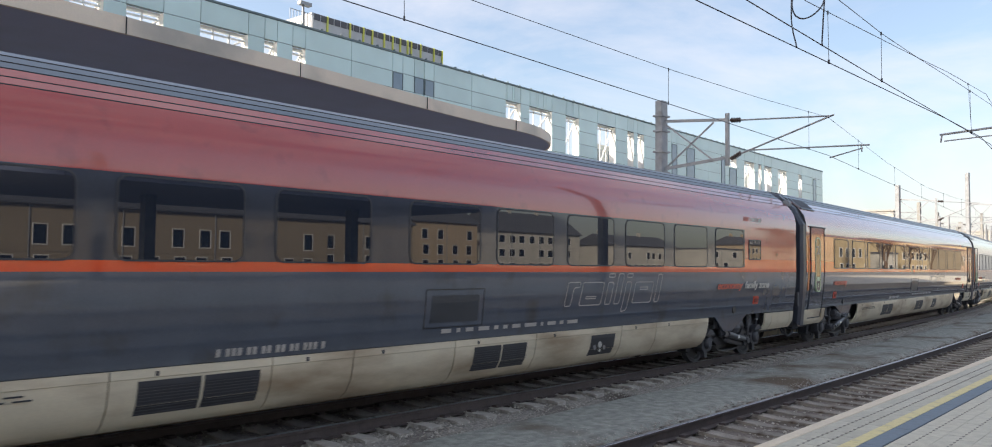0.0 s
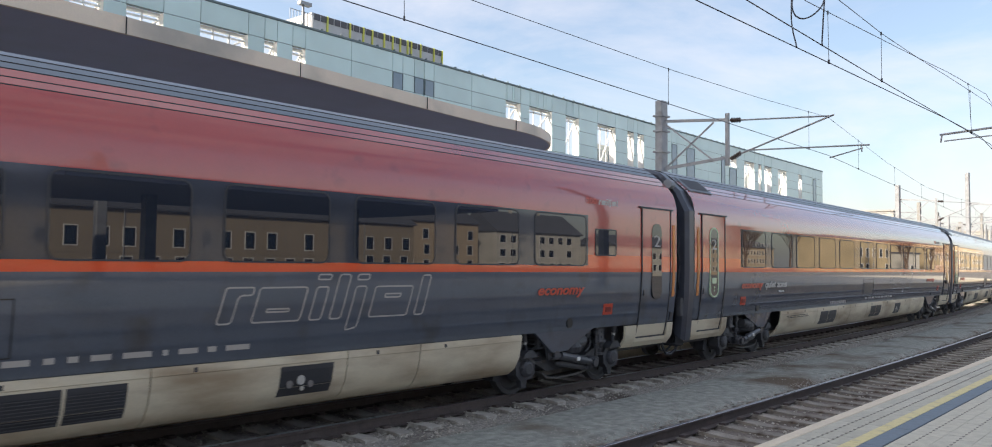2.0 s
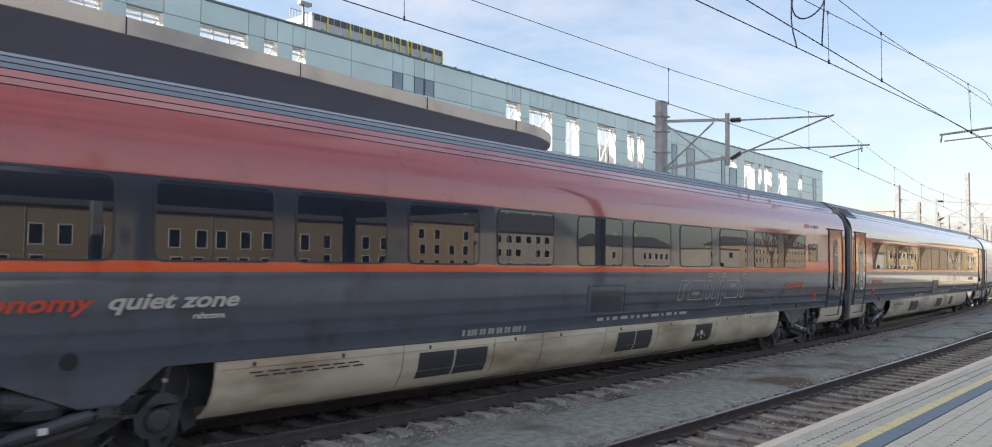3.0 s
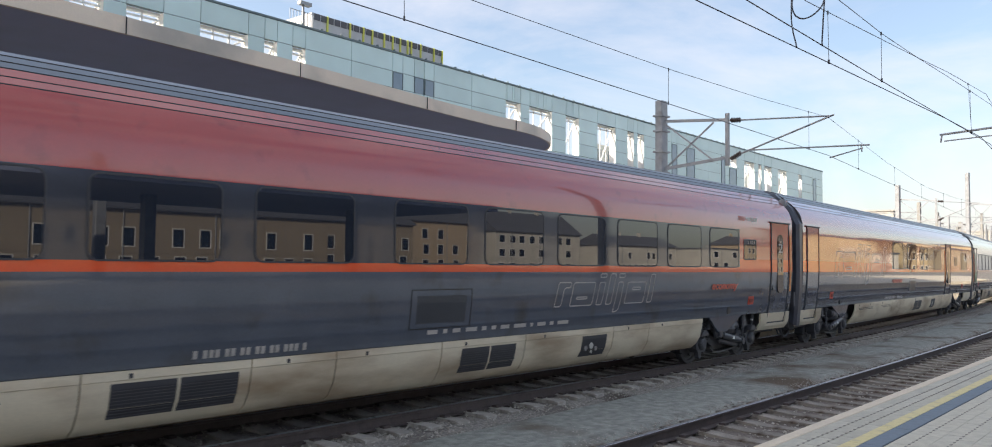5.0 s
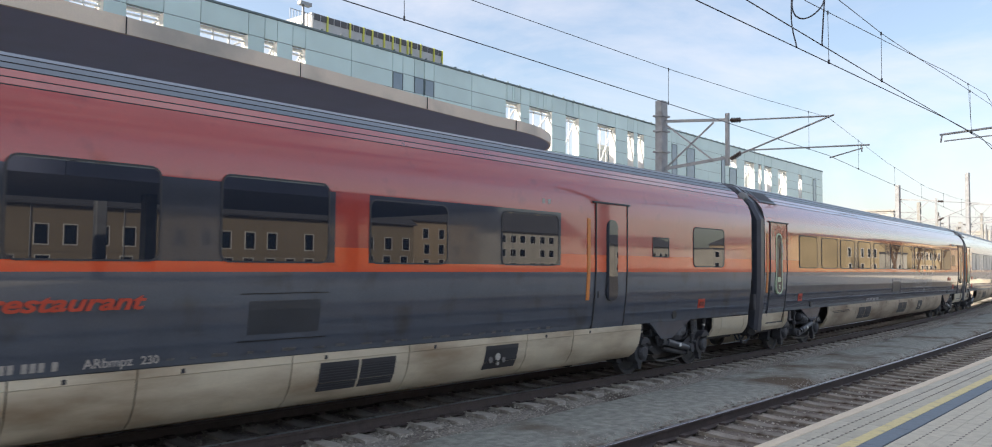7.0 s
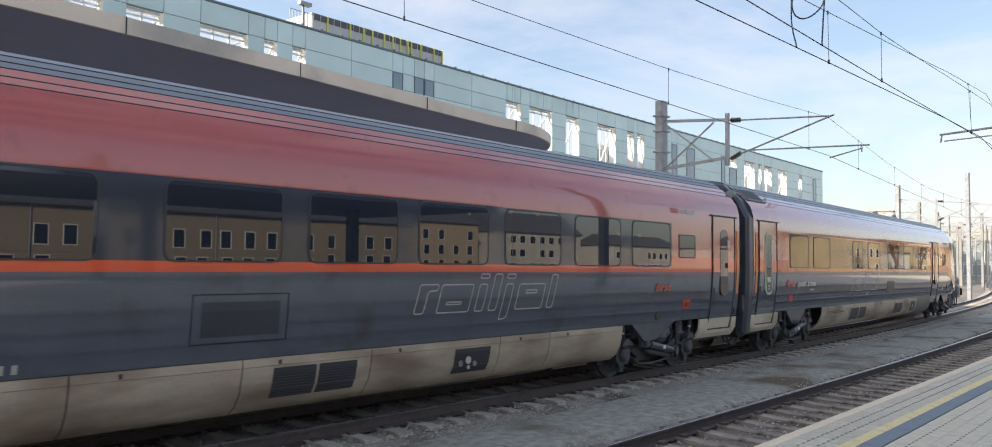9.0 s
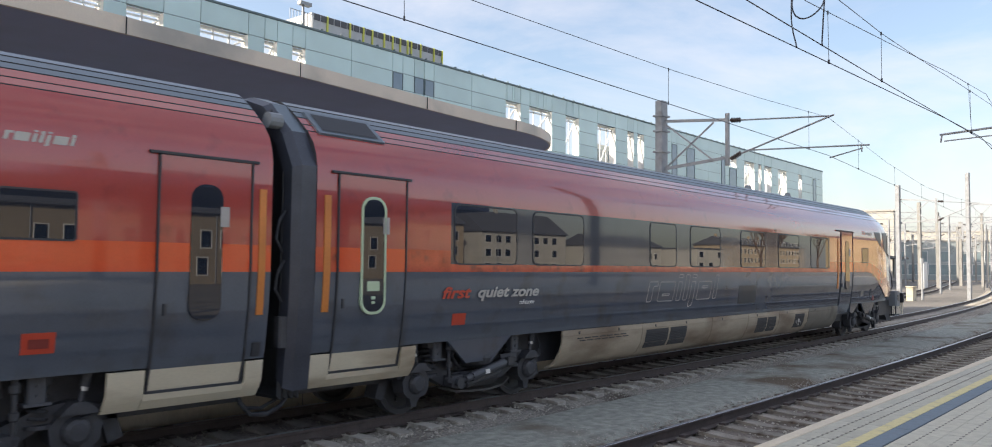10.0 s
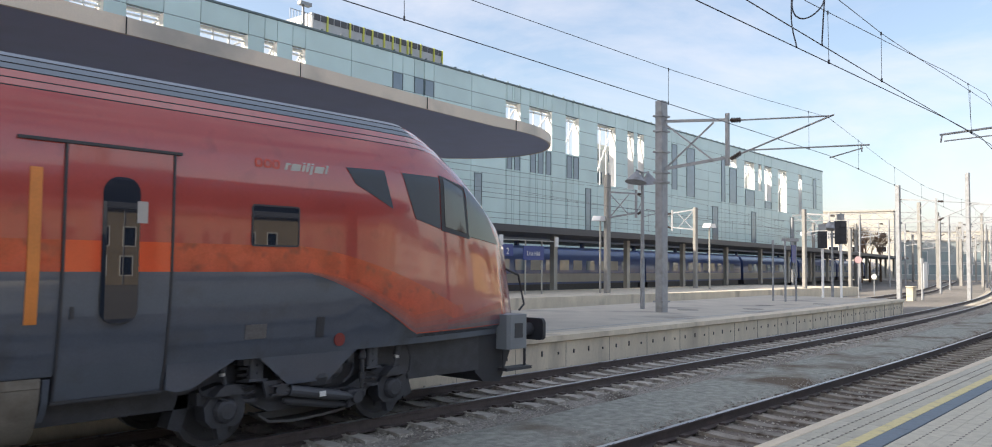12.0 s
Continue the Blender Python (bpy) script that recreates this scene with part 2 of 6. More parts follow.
def bend(x):
    """How far the tracks have turned aside at x."""
    x = max(0.0, x - BEND_FROM)
    far = STRAIGHT_FROM - BEND_FROM
    return BEND * x * x / 2 if x < far else BEND * far * far / 2 + BEND * far * (x - far)


def on_track(s, y=Y_MAIN):
    return Vector((s, y + bend(s), 0.0))


STATIONS = [-80, -40, -20, -10, 0, 10] + [15 + 3 * i for i in range(32)] + [115, 130, 160, 220, 300]


def strip(geo, profile, stations=STATIONS, k=0, kinds=None):
    """Sweeps a profile of (y, z), counter-clockwise as seen along +x, along the line of the tracks."""
    n = len(profile)
    i = len(geo.v)
    for s in stations:
        geo.v += [(s, y + bend(s), z) for y, z in profile]
    for a in range(len(stations) - 1):
        for j in range(n):
            h = (j + 1) % n
            geo.f.append((i + a * n + j, i + a * n + h, i + (a + 1) * n + h, i + (a + 1) * n + j))
            geo.m.append(kinds[j] if kinds else k)
    geo.f += [tuple(i + j for j in reversed(range(n))), tuple(i + (len(stations) - 1) * n + j for j in range(n))]
    geo.m += [k, k]

# ---- ground and tracks ----
g = Geo()
xs = [-2500, -400, -120, -60, -30] + [-20 + 5 * i for i in range(37)] + [200, 400, 1000, 3500]
ysg = [-2500, -400, -60, -30, -15, 0, 15, 30, 45, 80, 400, 3000]
for x0, x1 in zip(xs, xs[1:]):
    for y0, y1 in zip(ysg, ysg[1:]):
        g.face([(x0, y0, -0.24), (x1, y0, -0.24), (x1, y1, -0.24), (x0, y1, -0.24)])
thing("ground", "brown-grey gravelly railway ground", "ground", geo=g, mats=GROUND, kind="structure", smooth=True)


def rails(name, yc, half=0.7525):
    for side in (-1, 1):
        y = yc + side * half
        prof = [(-0.075, -0.172), (0.075, -0.172), (0.075, -0.16), (0.012, -0.14), (0.012, -0.045), (0.036, -0.035), (0.036, -0.006), (0.028, 0.0), (-0.028, 0.0), (-0.036, -0.006), (-0.036, -0.035), (-0.012, -0.045), (-0.012, -0.14), (-0.075, -0.16)]
        g = Geo()
        strip(g, [(y + a, b) for a, b in prof], kinds=[0] * 6 + [1, 1, 1] + [0] * 5)
        thing(name, "steel rail with a polished head and rusty web", "rail", "rails", geo=g, mats=[RAIL_SIDE, RAIL_TOP], kind="structure")


rails("rail", Y_MAIN)
rails("rail", Y_NEAR)


OLDBALLAST = mat("old_brown_ballast", (0.17, 0.145, 0.12), 0.95, var=0.5, scale=18, fine=60, bump=0.03, bump_scale=22, stain=(0.09, 0.065, 0.045), stain_scale=0.9)


def bed(name, label, y0, y1, z, material, ragged=0.0):
    g = Geo()
    rows = [y0 + (y1 - y0) * j / 8 for j in range(9)]
    st = [-30 + 1.0 * i for i in range(30)] + [0.5 * i for i in range(160)] + [80 + 4 * i for i in range(30)]
    idx = []
    for s in st:
        line = []
        for j, y in enumerate(rows):
            w = ragged * noise.noise(Vector((s * 0.8, y * 3, 3))) if j in (0, 8) else 0
            h = 0.012 * noise.noise(Vector((s * 1.3, y * 2.0, 7)))
            line.append(len(g.v))
            g.v.append((s, y + w + bend(s), z + h if 0 < j < 8 else -0.26))
        idx.append(line)
    for a, b in zip(idx, idx[1:]):
        for j in range(8):
            g.f.append((a[j], b[j], b[j + 1], a[j + 1]))
            g.m.append(0)
    return thing(name, label, "track bed", geo=g, mats=material, kind="structure", smooth=True)


bed("ballast_bed", "grey crushed-stone ballast under the main track", Y_MAIN - 1.75, Y_MAIN + 1.68, -0.205, BALLAST, 0.15)
bed("ballast_bed", "brownish crushed-stone ballast under the platform track", Y_NEAR - 1.65, Y_NEAR + 1.5, -0.205, OLDBALLAST, 0.25)
bed("grit_walkway", "flat grey grit strip between the two tracks", Y_NEAR + 1.35, Y_MAIN - 1.6, -0.165, GRIT, 0.1)

# ---- platforms ----
EDGE_NEAR, EDGE_FAR, PLAT_Z = Y_NEAR - 1.67, Y_MAIN + 1.67, 0.55
g = Geo()
near_st = [-30, -15, -5] + [0.0 + 2 * i for i in range(8)] + [15 + 3 * i for i in range(30)]
strip(g, [(-6.0, -0.3), (EDGE_NEAR - 0.10, -0.3), (EDGE_NEAR - 0.10, PLAT_Z - 0.16), (EDGE_NEAR - 0.02, PLAT_Z - 0.14), (EDGE_NEAR - 0.02, PLAT_Z - 0.05), (-6.0, PLAT_Z - 0.05)], near_st)
thing("platform_near", "grey concrete platform with paved top", "platform", geo=g, mats=CONCRETE, kind="structure")
g = Geo()
far_st = [-60, -30, -10, 0, 8, 15, 18, 21, 24, 27, 30, 33, 36, 39, 42, 45, 47.9]
strip(g, [(EDGE_FAR + 0.12, -0.3), (19.0, -0.3), (19.0, PLAT_Z), (EDGE_FAR + 0.62, PLAT_Z), (EDGE_FAR + 0.62, PLAT_Z + 0.006), (EDGE_FAR, PLAT_Z + 0.006), (EDGE_FAR, PLAT_Z - 0.12), (EDGE_FAR + 0.12, PLAT_Z - 0.16)], far_st, kinds=[0, 0, 1, 0, 0, 0, 0, 0])
plat_far = thing("platform_far", "pale concrete island platform with a stained retaining wall", "platform", geo=g, mats=[CONCRETE, ASPHALT], kind="structure")
g = Geo()
g.extrude([(-60.0, 26.6), (30.0, 26.0), (78.0, 24.2), (78.0, 33.5), (-60.0, 33.5)], -0.3, PLAT_Z, "z")
thing("platform_beyond", "sunlit concrete platform beyond the island", "platform", geo=g, mats=[CONCRETE, ASPHALT], kind="structure")

# ---- canopy with a rounded end ----
CAN_Z = 5.74


def canopy_outline(inset=0.0, n=26):
    pts = [(-45.0, 10.9 + inset), (-20.0, 11.5 + inset), (-5.0, 12.05 + inset), (4.7, 12.62 + inset), (9.2, 13.0 + inset), (13.0, 13.45 + inset)]
    c, rx, ry = Vector((16.2, 17.0)), 4.3 - inset, 3.3 - inset
    for i in range(n + 1):
        w = radians(-97 + 187 * i / n)
        pts.append((c.x + rx * math.cos(w), c.y + ry * math.sin(w)))
    pts += [(10.0, 20.3 - inset), (-45.0, 18.6 - inset)]
    return pts


g = Geo()
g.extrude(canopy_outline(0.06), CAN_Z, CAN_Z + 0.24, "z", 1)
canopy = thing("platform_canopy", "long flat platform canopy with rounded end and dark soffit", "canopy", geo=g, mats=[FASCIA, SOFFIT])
g = Geo()
o, q = canopy_outline(0.0), canopy_outline(0.06)
for a, b, c, d in zip(o, o[1:], q, q[1:]):
    z0, z1 = CAN_Z - 0.012, CAN_Z + 0.26
    g.face([(*a, z0), (*b, z0), (*b, z1), (*a, z1)])
    g.face([(*a, z1), (*b, z1), (*d, z1), (*c, z1)])
    g.face([(*a, z0), (*c, z0), (*d, z0), (*b, z0)])
part("fascia", g, FASCIA, canopy, "pale metal fascia strip", smooth=True)
for x, y in ((1.6, 12.44), (5.69, 12.70), (9.16, 13.0), (12.95, 13.44), (16.46, 13.70)):
    g = Geo()
    g.box(x - 0.008, x + 0.008, y - 0.012, y + 0.03, CAN_Z - 0.012, CAN_Z + 0.262)
    part("fascia_joint", g, GROOVE, canopy)

# ---- green building ----
BL_Y0, BL_SLOPE, BL_H = 56.0, 0.0195, 22.2
g = Geo()
g.box(-60, 169, 0.5, 18, -0.3, 12.3)
building = thing("office_building", "long office building clad in pale green glass panels", "building", at=Matrix.Translation((0, BL_Y0, 0)) @ Matrix.Rotation(math.atan(BL_SLOPE), 4, "Z"), geo=None)
part("core", g, CLADJOINT, building)

# ---- train ----
CAR = 26.6
STEELGREY = mat("buffer_housing_grey", (0.22, 0.24, 0.26), 0.5, var=0.15)


def profile_rows():
    """Half section from the sill to the ridge: y, z and the kind of the face above each row."""
    base = [(-1.30, 1.05, "low"), (-1.325, 1.14, "low"), (-1.385, 1.62, "low"), (-1.41, 2.06, "line"), (-1.41, 2.175, "stripe"), (-1.41, 2.37, "mid"), (-1.41, 3.07, "red"), (-1.41, 3.36, "red"),
            (-1.375, 3.53, "red"), (-1.33, 3.65, "red")]
    grooves = [(-1.19, 3.83), (-1.08, 3.925), (-0.96, 4.03), (-0.85, 4.115), (-0.72, 4.205)]
    tail = [(-0.60, 4.27, "roof"), (-0.30, 4.33, "roof"), (0.0, 4.35, "roof")]
    rows = list(base)
    d, nrm = Vector((0.77, 0.64)), Vector((0.64, -0.77))
    for i, (y, z) in enumerate(grooves):
        p = Vector((y, z))
        a, m, b = p - d * 0.013, p + nrm * 0.015, p + d * 0.013
        rows += [(a.x, a.y, "groove"), (m.x, m.y, "groove"), (b.x, b.y, "red" if i < 2 else "roof")]
    return rows + tail


ROWS = profile_rows()
KIND = {"low": 0, "line": 1, "stripe": 1, "mid": 2, "red": 2, "groove": 4, "roof": 5, "band": 3, "end": 6}
BODY_MATS = [GREY, ORANGE, RED, BAND, GROOVE, ROOF, BLACK, GLASS]


def body_shell(u_list, bands, shape=None, ends=(True, True), half=CAR / 2, paint=None):
    """The painted shell. bands: stretches of u with the dark window band. shape(u, j, y, z) may move a row."""
    g = Geo()
    n = len(ROWS)
    for u in u_list:
        ring = [(y, z) if shape is None else shape(u, j, y, z) for j, (y, z, _) in enumerate(ROWS)]
        ring = [(r if len(r) == 3 else (u, *r)) for r in ring]
        full = ring + [(x, -y, z) for x, y, z in reversed(ring[:-1])]
        g.v += [(x - half, y, z) for x, y, z in full]
    w = 2 * n - 1
    for a in range(len(u_list) - 1):
        mid = (u_list[a] + u_list[a + 1]) / 2
        dark = any(b0 < mid < b1 for b0, b1 in bands)
        for j in range(w - 1):
            jj = j if j < n - 1 else w - 2 - j
            kind = ROWS[jj][2]
            k = KIND[kind]
            if dark and kind in ("stripe", "mid"):
                k = 3
            if paint:
                k = paint(mid, jj, kind, k)
            g.f.append((a * w + j, a * w + j + 1, (a + 1) * w + j + 1, (a + 1) * w + j))
            g.m.append(k)
        g.f.append((a * w, (a + 1) * w, (a + 1) * w + w - 1, a * w + w - 1))
        g.m.append(6)
    for a in ((0,) if ends[0] else ()) + ((len(u_list) - 1,) if ends[1] else ()):
        g.f.append(tuple(a * w + j for j in range(w)))
        g.m.append(2 if paint and a else 6)
    me = g.mesh("body", BODY_MATS)
    me.polygons.foreach_set("use_smooth", [True] * len(me.polygons))
    me.set_sharp_from_angle(angle=radians(22))
    return me


def round_rect(x0, x1, z0, z1, r, n=5):
    pts = []
    for cx, cz, s in ((x1 - r, z0 + r, -90), (x1 - r, z1 - r, 0), (x0 + r, z1 - r, 90), (x0 + r, z0 + r, 180)):
        for i in range(n + 1):
            w = radians(s + 90 * i / n)
            pts.append((cx + r * math.cos(w), cz + r * math.sin(w)))
    return pts


def ring_geo(g, outer, inner, y0, y1, k=0):
    """A flat frame between two outlines of (x, z), facing -y."""
    n = len(outer)
    for j in range(n):
        h = (j + 1) % n
        (a, b), (c, d) = outer[j], outer[h]
        (e, f), (p, q) = inner[j], inner[h]
        g.face([(a, y0, b), (c, y0, d), (p, y0, q), (e, y0, f)], k)
        g.face([(a, y1, b), (c, y1, d), (c, y0, d), (a, y0, b)], k)
        g.face([(e, y0, f), (p, y0, q), (p, y1, q), (e, y1, f)], k)


def plate(g, pts, y0, y1, k=0):
    g.extrude(pts, y0, y1, "y", k)


SIDE = -1.41
SKIN = SIDE - 0.004


def car_window(car, u0, u1, z0=2.17, z1=3.05, r=0.10, half=CAR / 2):
    g = Geo()
    a, b = u0 - half, u1 - half
    plate(g, round_rect(a + 0.015, b - 0.015, z0 + 0.015, z1 - 0.015, r), SIDE - 0.006, SIDE + 0.01)
    w = part("window", g, GLASS, car)
    g = Geo()
    ring_geo(g, round_rect(a - 0.005, b + 0.005, z0 - 0.005, z1 + 0.005, r + 0.02), round_rect(a + 0.015, b - 0.015, z0 + 0.015, z1 - 0.015, r), SIDE - 0.010, SIDE + 0.01)
    part("window_frame", g, BLACK, w)


def curve_y(z):
    """The side of the body at height z."""
    pts = [(y, q) for y, q, _ in ROWS]
    for (y0, z0), (y1, z1) in zip(pts, pts[1:]):
        if z0 <= z <= z1:
            return y0 + (y1 - y0) * (z - z0) / (z1 - z0)
    return pts[0][0]


def car_door(car, u0, u1, number="", pane=True, green=False, plain=False, half=CAR / 2, low=0.80, rail=0.1, foot=None):
    """A plug door a little proud of the side, in the livery's three colours, with its frame."""
    a, b = u0 - half, u1 - half
    g = Geo()
    levels = [(low, -1.25, 3), (1.03, -1.31, 0), (1.14, -1.335, 0), (1.62, -1.395, 0), (2.06, -1.42, 1), (2.37, -1.42, 2), (3.30, -1.42, 2)]
    for (z0, y0, k), (z1, y1, _) in zip(levels, levels[1:]):
        g.face([(a + 0.03, y0, z0), (b - 0.03, y0, z0), (b - 0.03, y1, z1), (a + 0.03, y1, z1)], k)
        for x in (a + 0.03, b - 0.03):
            g.face([(x, y0, z0), (x, y1, z1), (x, y1 + 0.05, z1), (x, y0 + 0.05, z0)], k)
    door = part("door", g, [GREY, ORANGE, RED, foot or SKIRT], car)
    g = Geo()
    for x0, x1 in ((a + 0.004, a + 0.028), (b - 0.028, b - 0.004)):
        for (z0, y0, k), (z1, y1, _) in zip(levels, levels[1:]):
            g.face([(x0, y0 - 0.012, z0), (x1, y0 - 0.012, z0), (x1, y1 - 0.012, z1), (x0, y1 - 0.012, z1)])
            g.face([(x0, y0 - 0.012, z0), (x0, y1 - 0.012, z1), (x0, y1 + 0.05, z1), (x0, y0 + 0.05, z0)])
            g.face([(x1, y0 - 0.012, z0), (x1, y1 - 0.012, z1), (x1, y1 + 0.05, z1), (x1, y0 + 0.05, z0)])
    g.box(a - rail, b + 0.06, -1.445, -1.39, 3.305, 3.335)
    g.box(a, b, -1.27, -1.20, low - 0.03, low)
    part("door_frame", g, BLACK, door)
    if foot is None:
        g = Geo()
        g.extrude([(-1.27, 0.775), (-1.25, 0.70), (-1.17, 0.60), (-1.13, 0.60), (-1.20, 0.70), (-1.22, 0.775)], a - 0.02, b + 0.02, "x")
        part("step_cover", g, SKIRT, door)
    if pane:
        mid = (a + b) / 2
        pts = round_rect(mid - 0.19, mid + 0.19, 1.53, 3.02, 0.16)
        g = Geo()
        plate(g, pts, -1.428, -1.36)
        part("door_window", g, GLASS, door)
        if green:
            g = Geo()
            ring_geo(g, round_rect(mid - 0.215, mid + 0.215, 1.505, 3.045, 0.18), round_rect(mid - 0.18, mid + 0.18, 1.54, 3.01, 0.15), -1.434, -1.40)
            part("door_window_rim", g, PALEGREEN, door, "pale green luminous rim")
        if number:
            lettering(number, 0.33, mid - (0.13 if number == "2" else 0.07), -1.432, 2.56, OUTLINE, door, "class_number", fit=0.24 if number == "2" else 0.11)
        for z, s in ((1.83, 0.17), (1.72, 0.06), (1.66, 0.05)):
            if green:
                g = Geo()
                plate(g, round_rect(mid - s / 1.6, mid + s / 1.6, z - 0.02, z + s * 0.75 - 0.02, 0.02), -1.433, -1.425)
                part("door_sticker", g, PALEGREEN, door)
    for x in (a + 0.12, b - 0.12):
        if not plain:
            g = Geo()
            g.box(x - 0.018, x + 0.018, -1.412, -1.375, 1.60, 1.72)
            part("door_handle", g, BLACK, door)
            break


PALEGREEN = mat("pale_green_sticker", (0.50, 0.62, 0.42), 0.4, var=0.05)


PLUG = mat("dark_red_plug", (0.20, 0.028, 0.022), 0.5)
PALEBIT = mat("pale_grey_fitting", (0.45, 0.44, 0.41), 0.5, var=0.1)


def skirt_panel(car, u0, u1, vents=(), half=CAR / 2, slots=False, door=False, finish=None):
    prof = [(-1.340, 1.045), (-1.340, 0.955), (-1.331, 0.945), (-1.325, 0.86), (-1.28, 0.66), (-1.18, 0.49), (-1.05, 0.39), (-0.95, 0.37), (-0.95, 0.41), (-1.03, 0.43), (-1.15, 0.53), (-1.25, 0.70), (-1.30, 0.86), (-1.31, 1.045)]
    if door:
        prof = [(-1.325, 1.03), (-1.30, 0.80), (-1.25, 0.70), (-1.17, 0.60), (-1.13, 0.60), (-1.20, 0.70), (-1.26, 0.80), (-1.28, 1.03)]
    g = Geo()
    g.extrude(prof, u0 + 0.008 - half, u1 - 0.008 - half, "x")
    skirt = part("skirt_panel", g, finish or SKIRT, car, smooth=True)
    g = Geo()
    for i in range(max(1, int((u1 - u0) / 1.3))):
        x = u0 + 0.5 + i * 1.3 - half
        if not door and x < u1 - half:
            g.box(x - 0.02, x + 0.02, -1.346, -1.32, 0.965, 1.015)
    if slots:
        for r in range(2):
            for i in range(7 if u1 - u0 > 2.2 else 5):
                x = u0 + 0.45 + i * 0.24 - half + r * 0.08
                g.box(x, x + 0.17, -1.342 + 0.004 * r, -1.30, 0.885 - 0.045 * r, 0.90 - 0.045 * r)
    if g.v:
        tagged(part("skirt_fastening", g, BLACK, skirt), kind="stuff")
    for v0, v1 in vents:
        g = Geo()
        z0, z1 = 0.55, 0.92
        lean = lambda z: float(np.interp(z, [0.39, 0.49, 0.66, 0.86, 1.045], [-1.05, -1.18, -1.28, -1.325, -1.335]))
        a, b = v0 - half, v1 - half
        zs = [z0, 0.68, 0.78, 0.86, z1]
        for p, q in zip(zs, zs[1:]):
            g.face([(a, lean(p) - 0.006, p), (b, lean(p) - 0.006, p), (b, lean(q) - 0.006, q), (a, lean(q) - 0.006, q)])
        vent = part("vent_grille", g, BLACK, skirt)
        if v0 > 16:
            for dx, dz, r, m in ((0.14, 0.70, 0.05, STEEL), (0.30, 0.74, 0.06, PALEBIT), (0.45, 0.68, 0.045, STEEL), (0.34, 0.63, 0.03, PALEBIT)):
                g = Geo()
                g.rod((a + dx, lean(dz) - 0.02, dz), (a + dx, lean(dz) + 0.03, dz), r, 8)
                part("socket", g, m, vent)
            continue
        g = Geo()
        for i in range(9):
            z = z0 + 0.015 + i * 0.034
            g.box(a, b, lean(z) - 0.014, lean(z) - 0.004, z, z + 0.008)
        tagged(part("slat_grille", g, UNDER, vent), kind="stuff")
    return skirt


WHEELDARK = mat("dark_wheel_steel", (0.045, 0.044, 0.046), 0.6, var=0.2, scale=8)


def wheel_mesh():
    g = Geo()
    for y, s in ((-0.7525, -1), (0.7525, 1)):
        rim = [(0.46, -0.065), (0.46, 0.065), (0.39, 0.065), (0.36, 0.02), (0.16, 0.03), (0.16, 0.1), (0.08, 0.1), (0.08, -0.09), (0.16, -0.09), (0.16, -0.03), (0.36, -0.03), (0.39, -0.065)]
        n, i0 = 28, len(g.v)
        for j in range(n):
            w = 2 * math.pi * j / n
            g.v += [(r * math.cos(w), y + o * -s, r * math.sin(w)) for r, o in rim]
        m = len(rim)
        for j in range(n):
            h = (j + 1) % n
            for q in range(m):
                e = (q + 1) % m
                g.f.append((i0 + j * m + q, i0 + h * m + q, i0 + h * m + e, i0 + j * m + e))
                g.m.append(1 if q == 0 else 0)
        for j in range(4):
            w = math.pi / 2 * j + 0.4
            g.rod((0.26 * math.cos(w), y + 0.05 * s, 0.26 * math.sin(w)), (0.26 * math.cos(w), y + 0.075 * s, 0.26 * math.sin(w)), 0.035, 6)
    g.rod((0, -0.75, 0), (0, 0.75, 0), 0.085, 12)
    return g.mesh("wheelset", [WHEELDARK, STEEL], True)


WHEELSET = wheel_mesh()
WHEELS = []


def turned(g, axis_a, axis_b, prof, n=14, k=0):
    """A turned piece along a line: prof holds (share of the way, radius)."""
    a, b = Vector(axis_a), Vector(axis_b)
    d = (b - a).normalized()
    s = d.orthogonal().normalized()
    t = d.cross(s)
    i, m = len(g.v), len(prof)
    for f, r in prof:
        g.v += [tuple(a.lerp(b, f) + (s * math.cos(2 * math.pi * j / n) + t * math.sin(2 * math.pi * j / n)) * r) for j in range(n)]
    for q in range(m - 1):
        for j in range(n):
            h = (j + 1) % n
            g.f.append((i + q * n + j, i + q * n + h, i + (q + 1) * n + h, i + (q + 1) * n + j))
            g.m.append(k)
    g.f += [tuple(i + j for j in reversed(range(n))), tuple(i + (m - 1) * n + j for j in range(n))]
    g.m += [k, k]


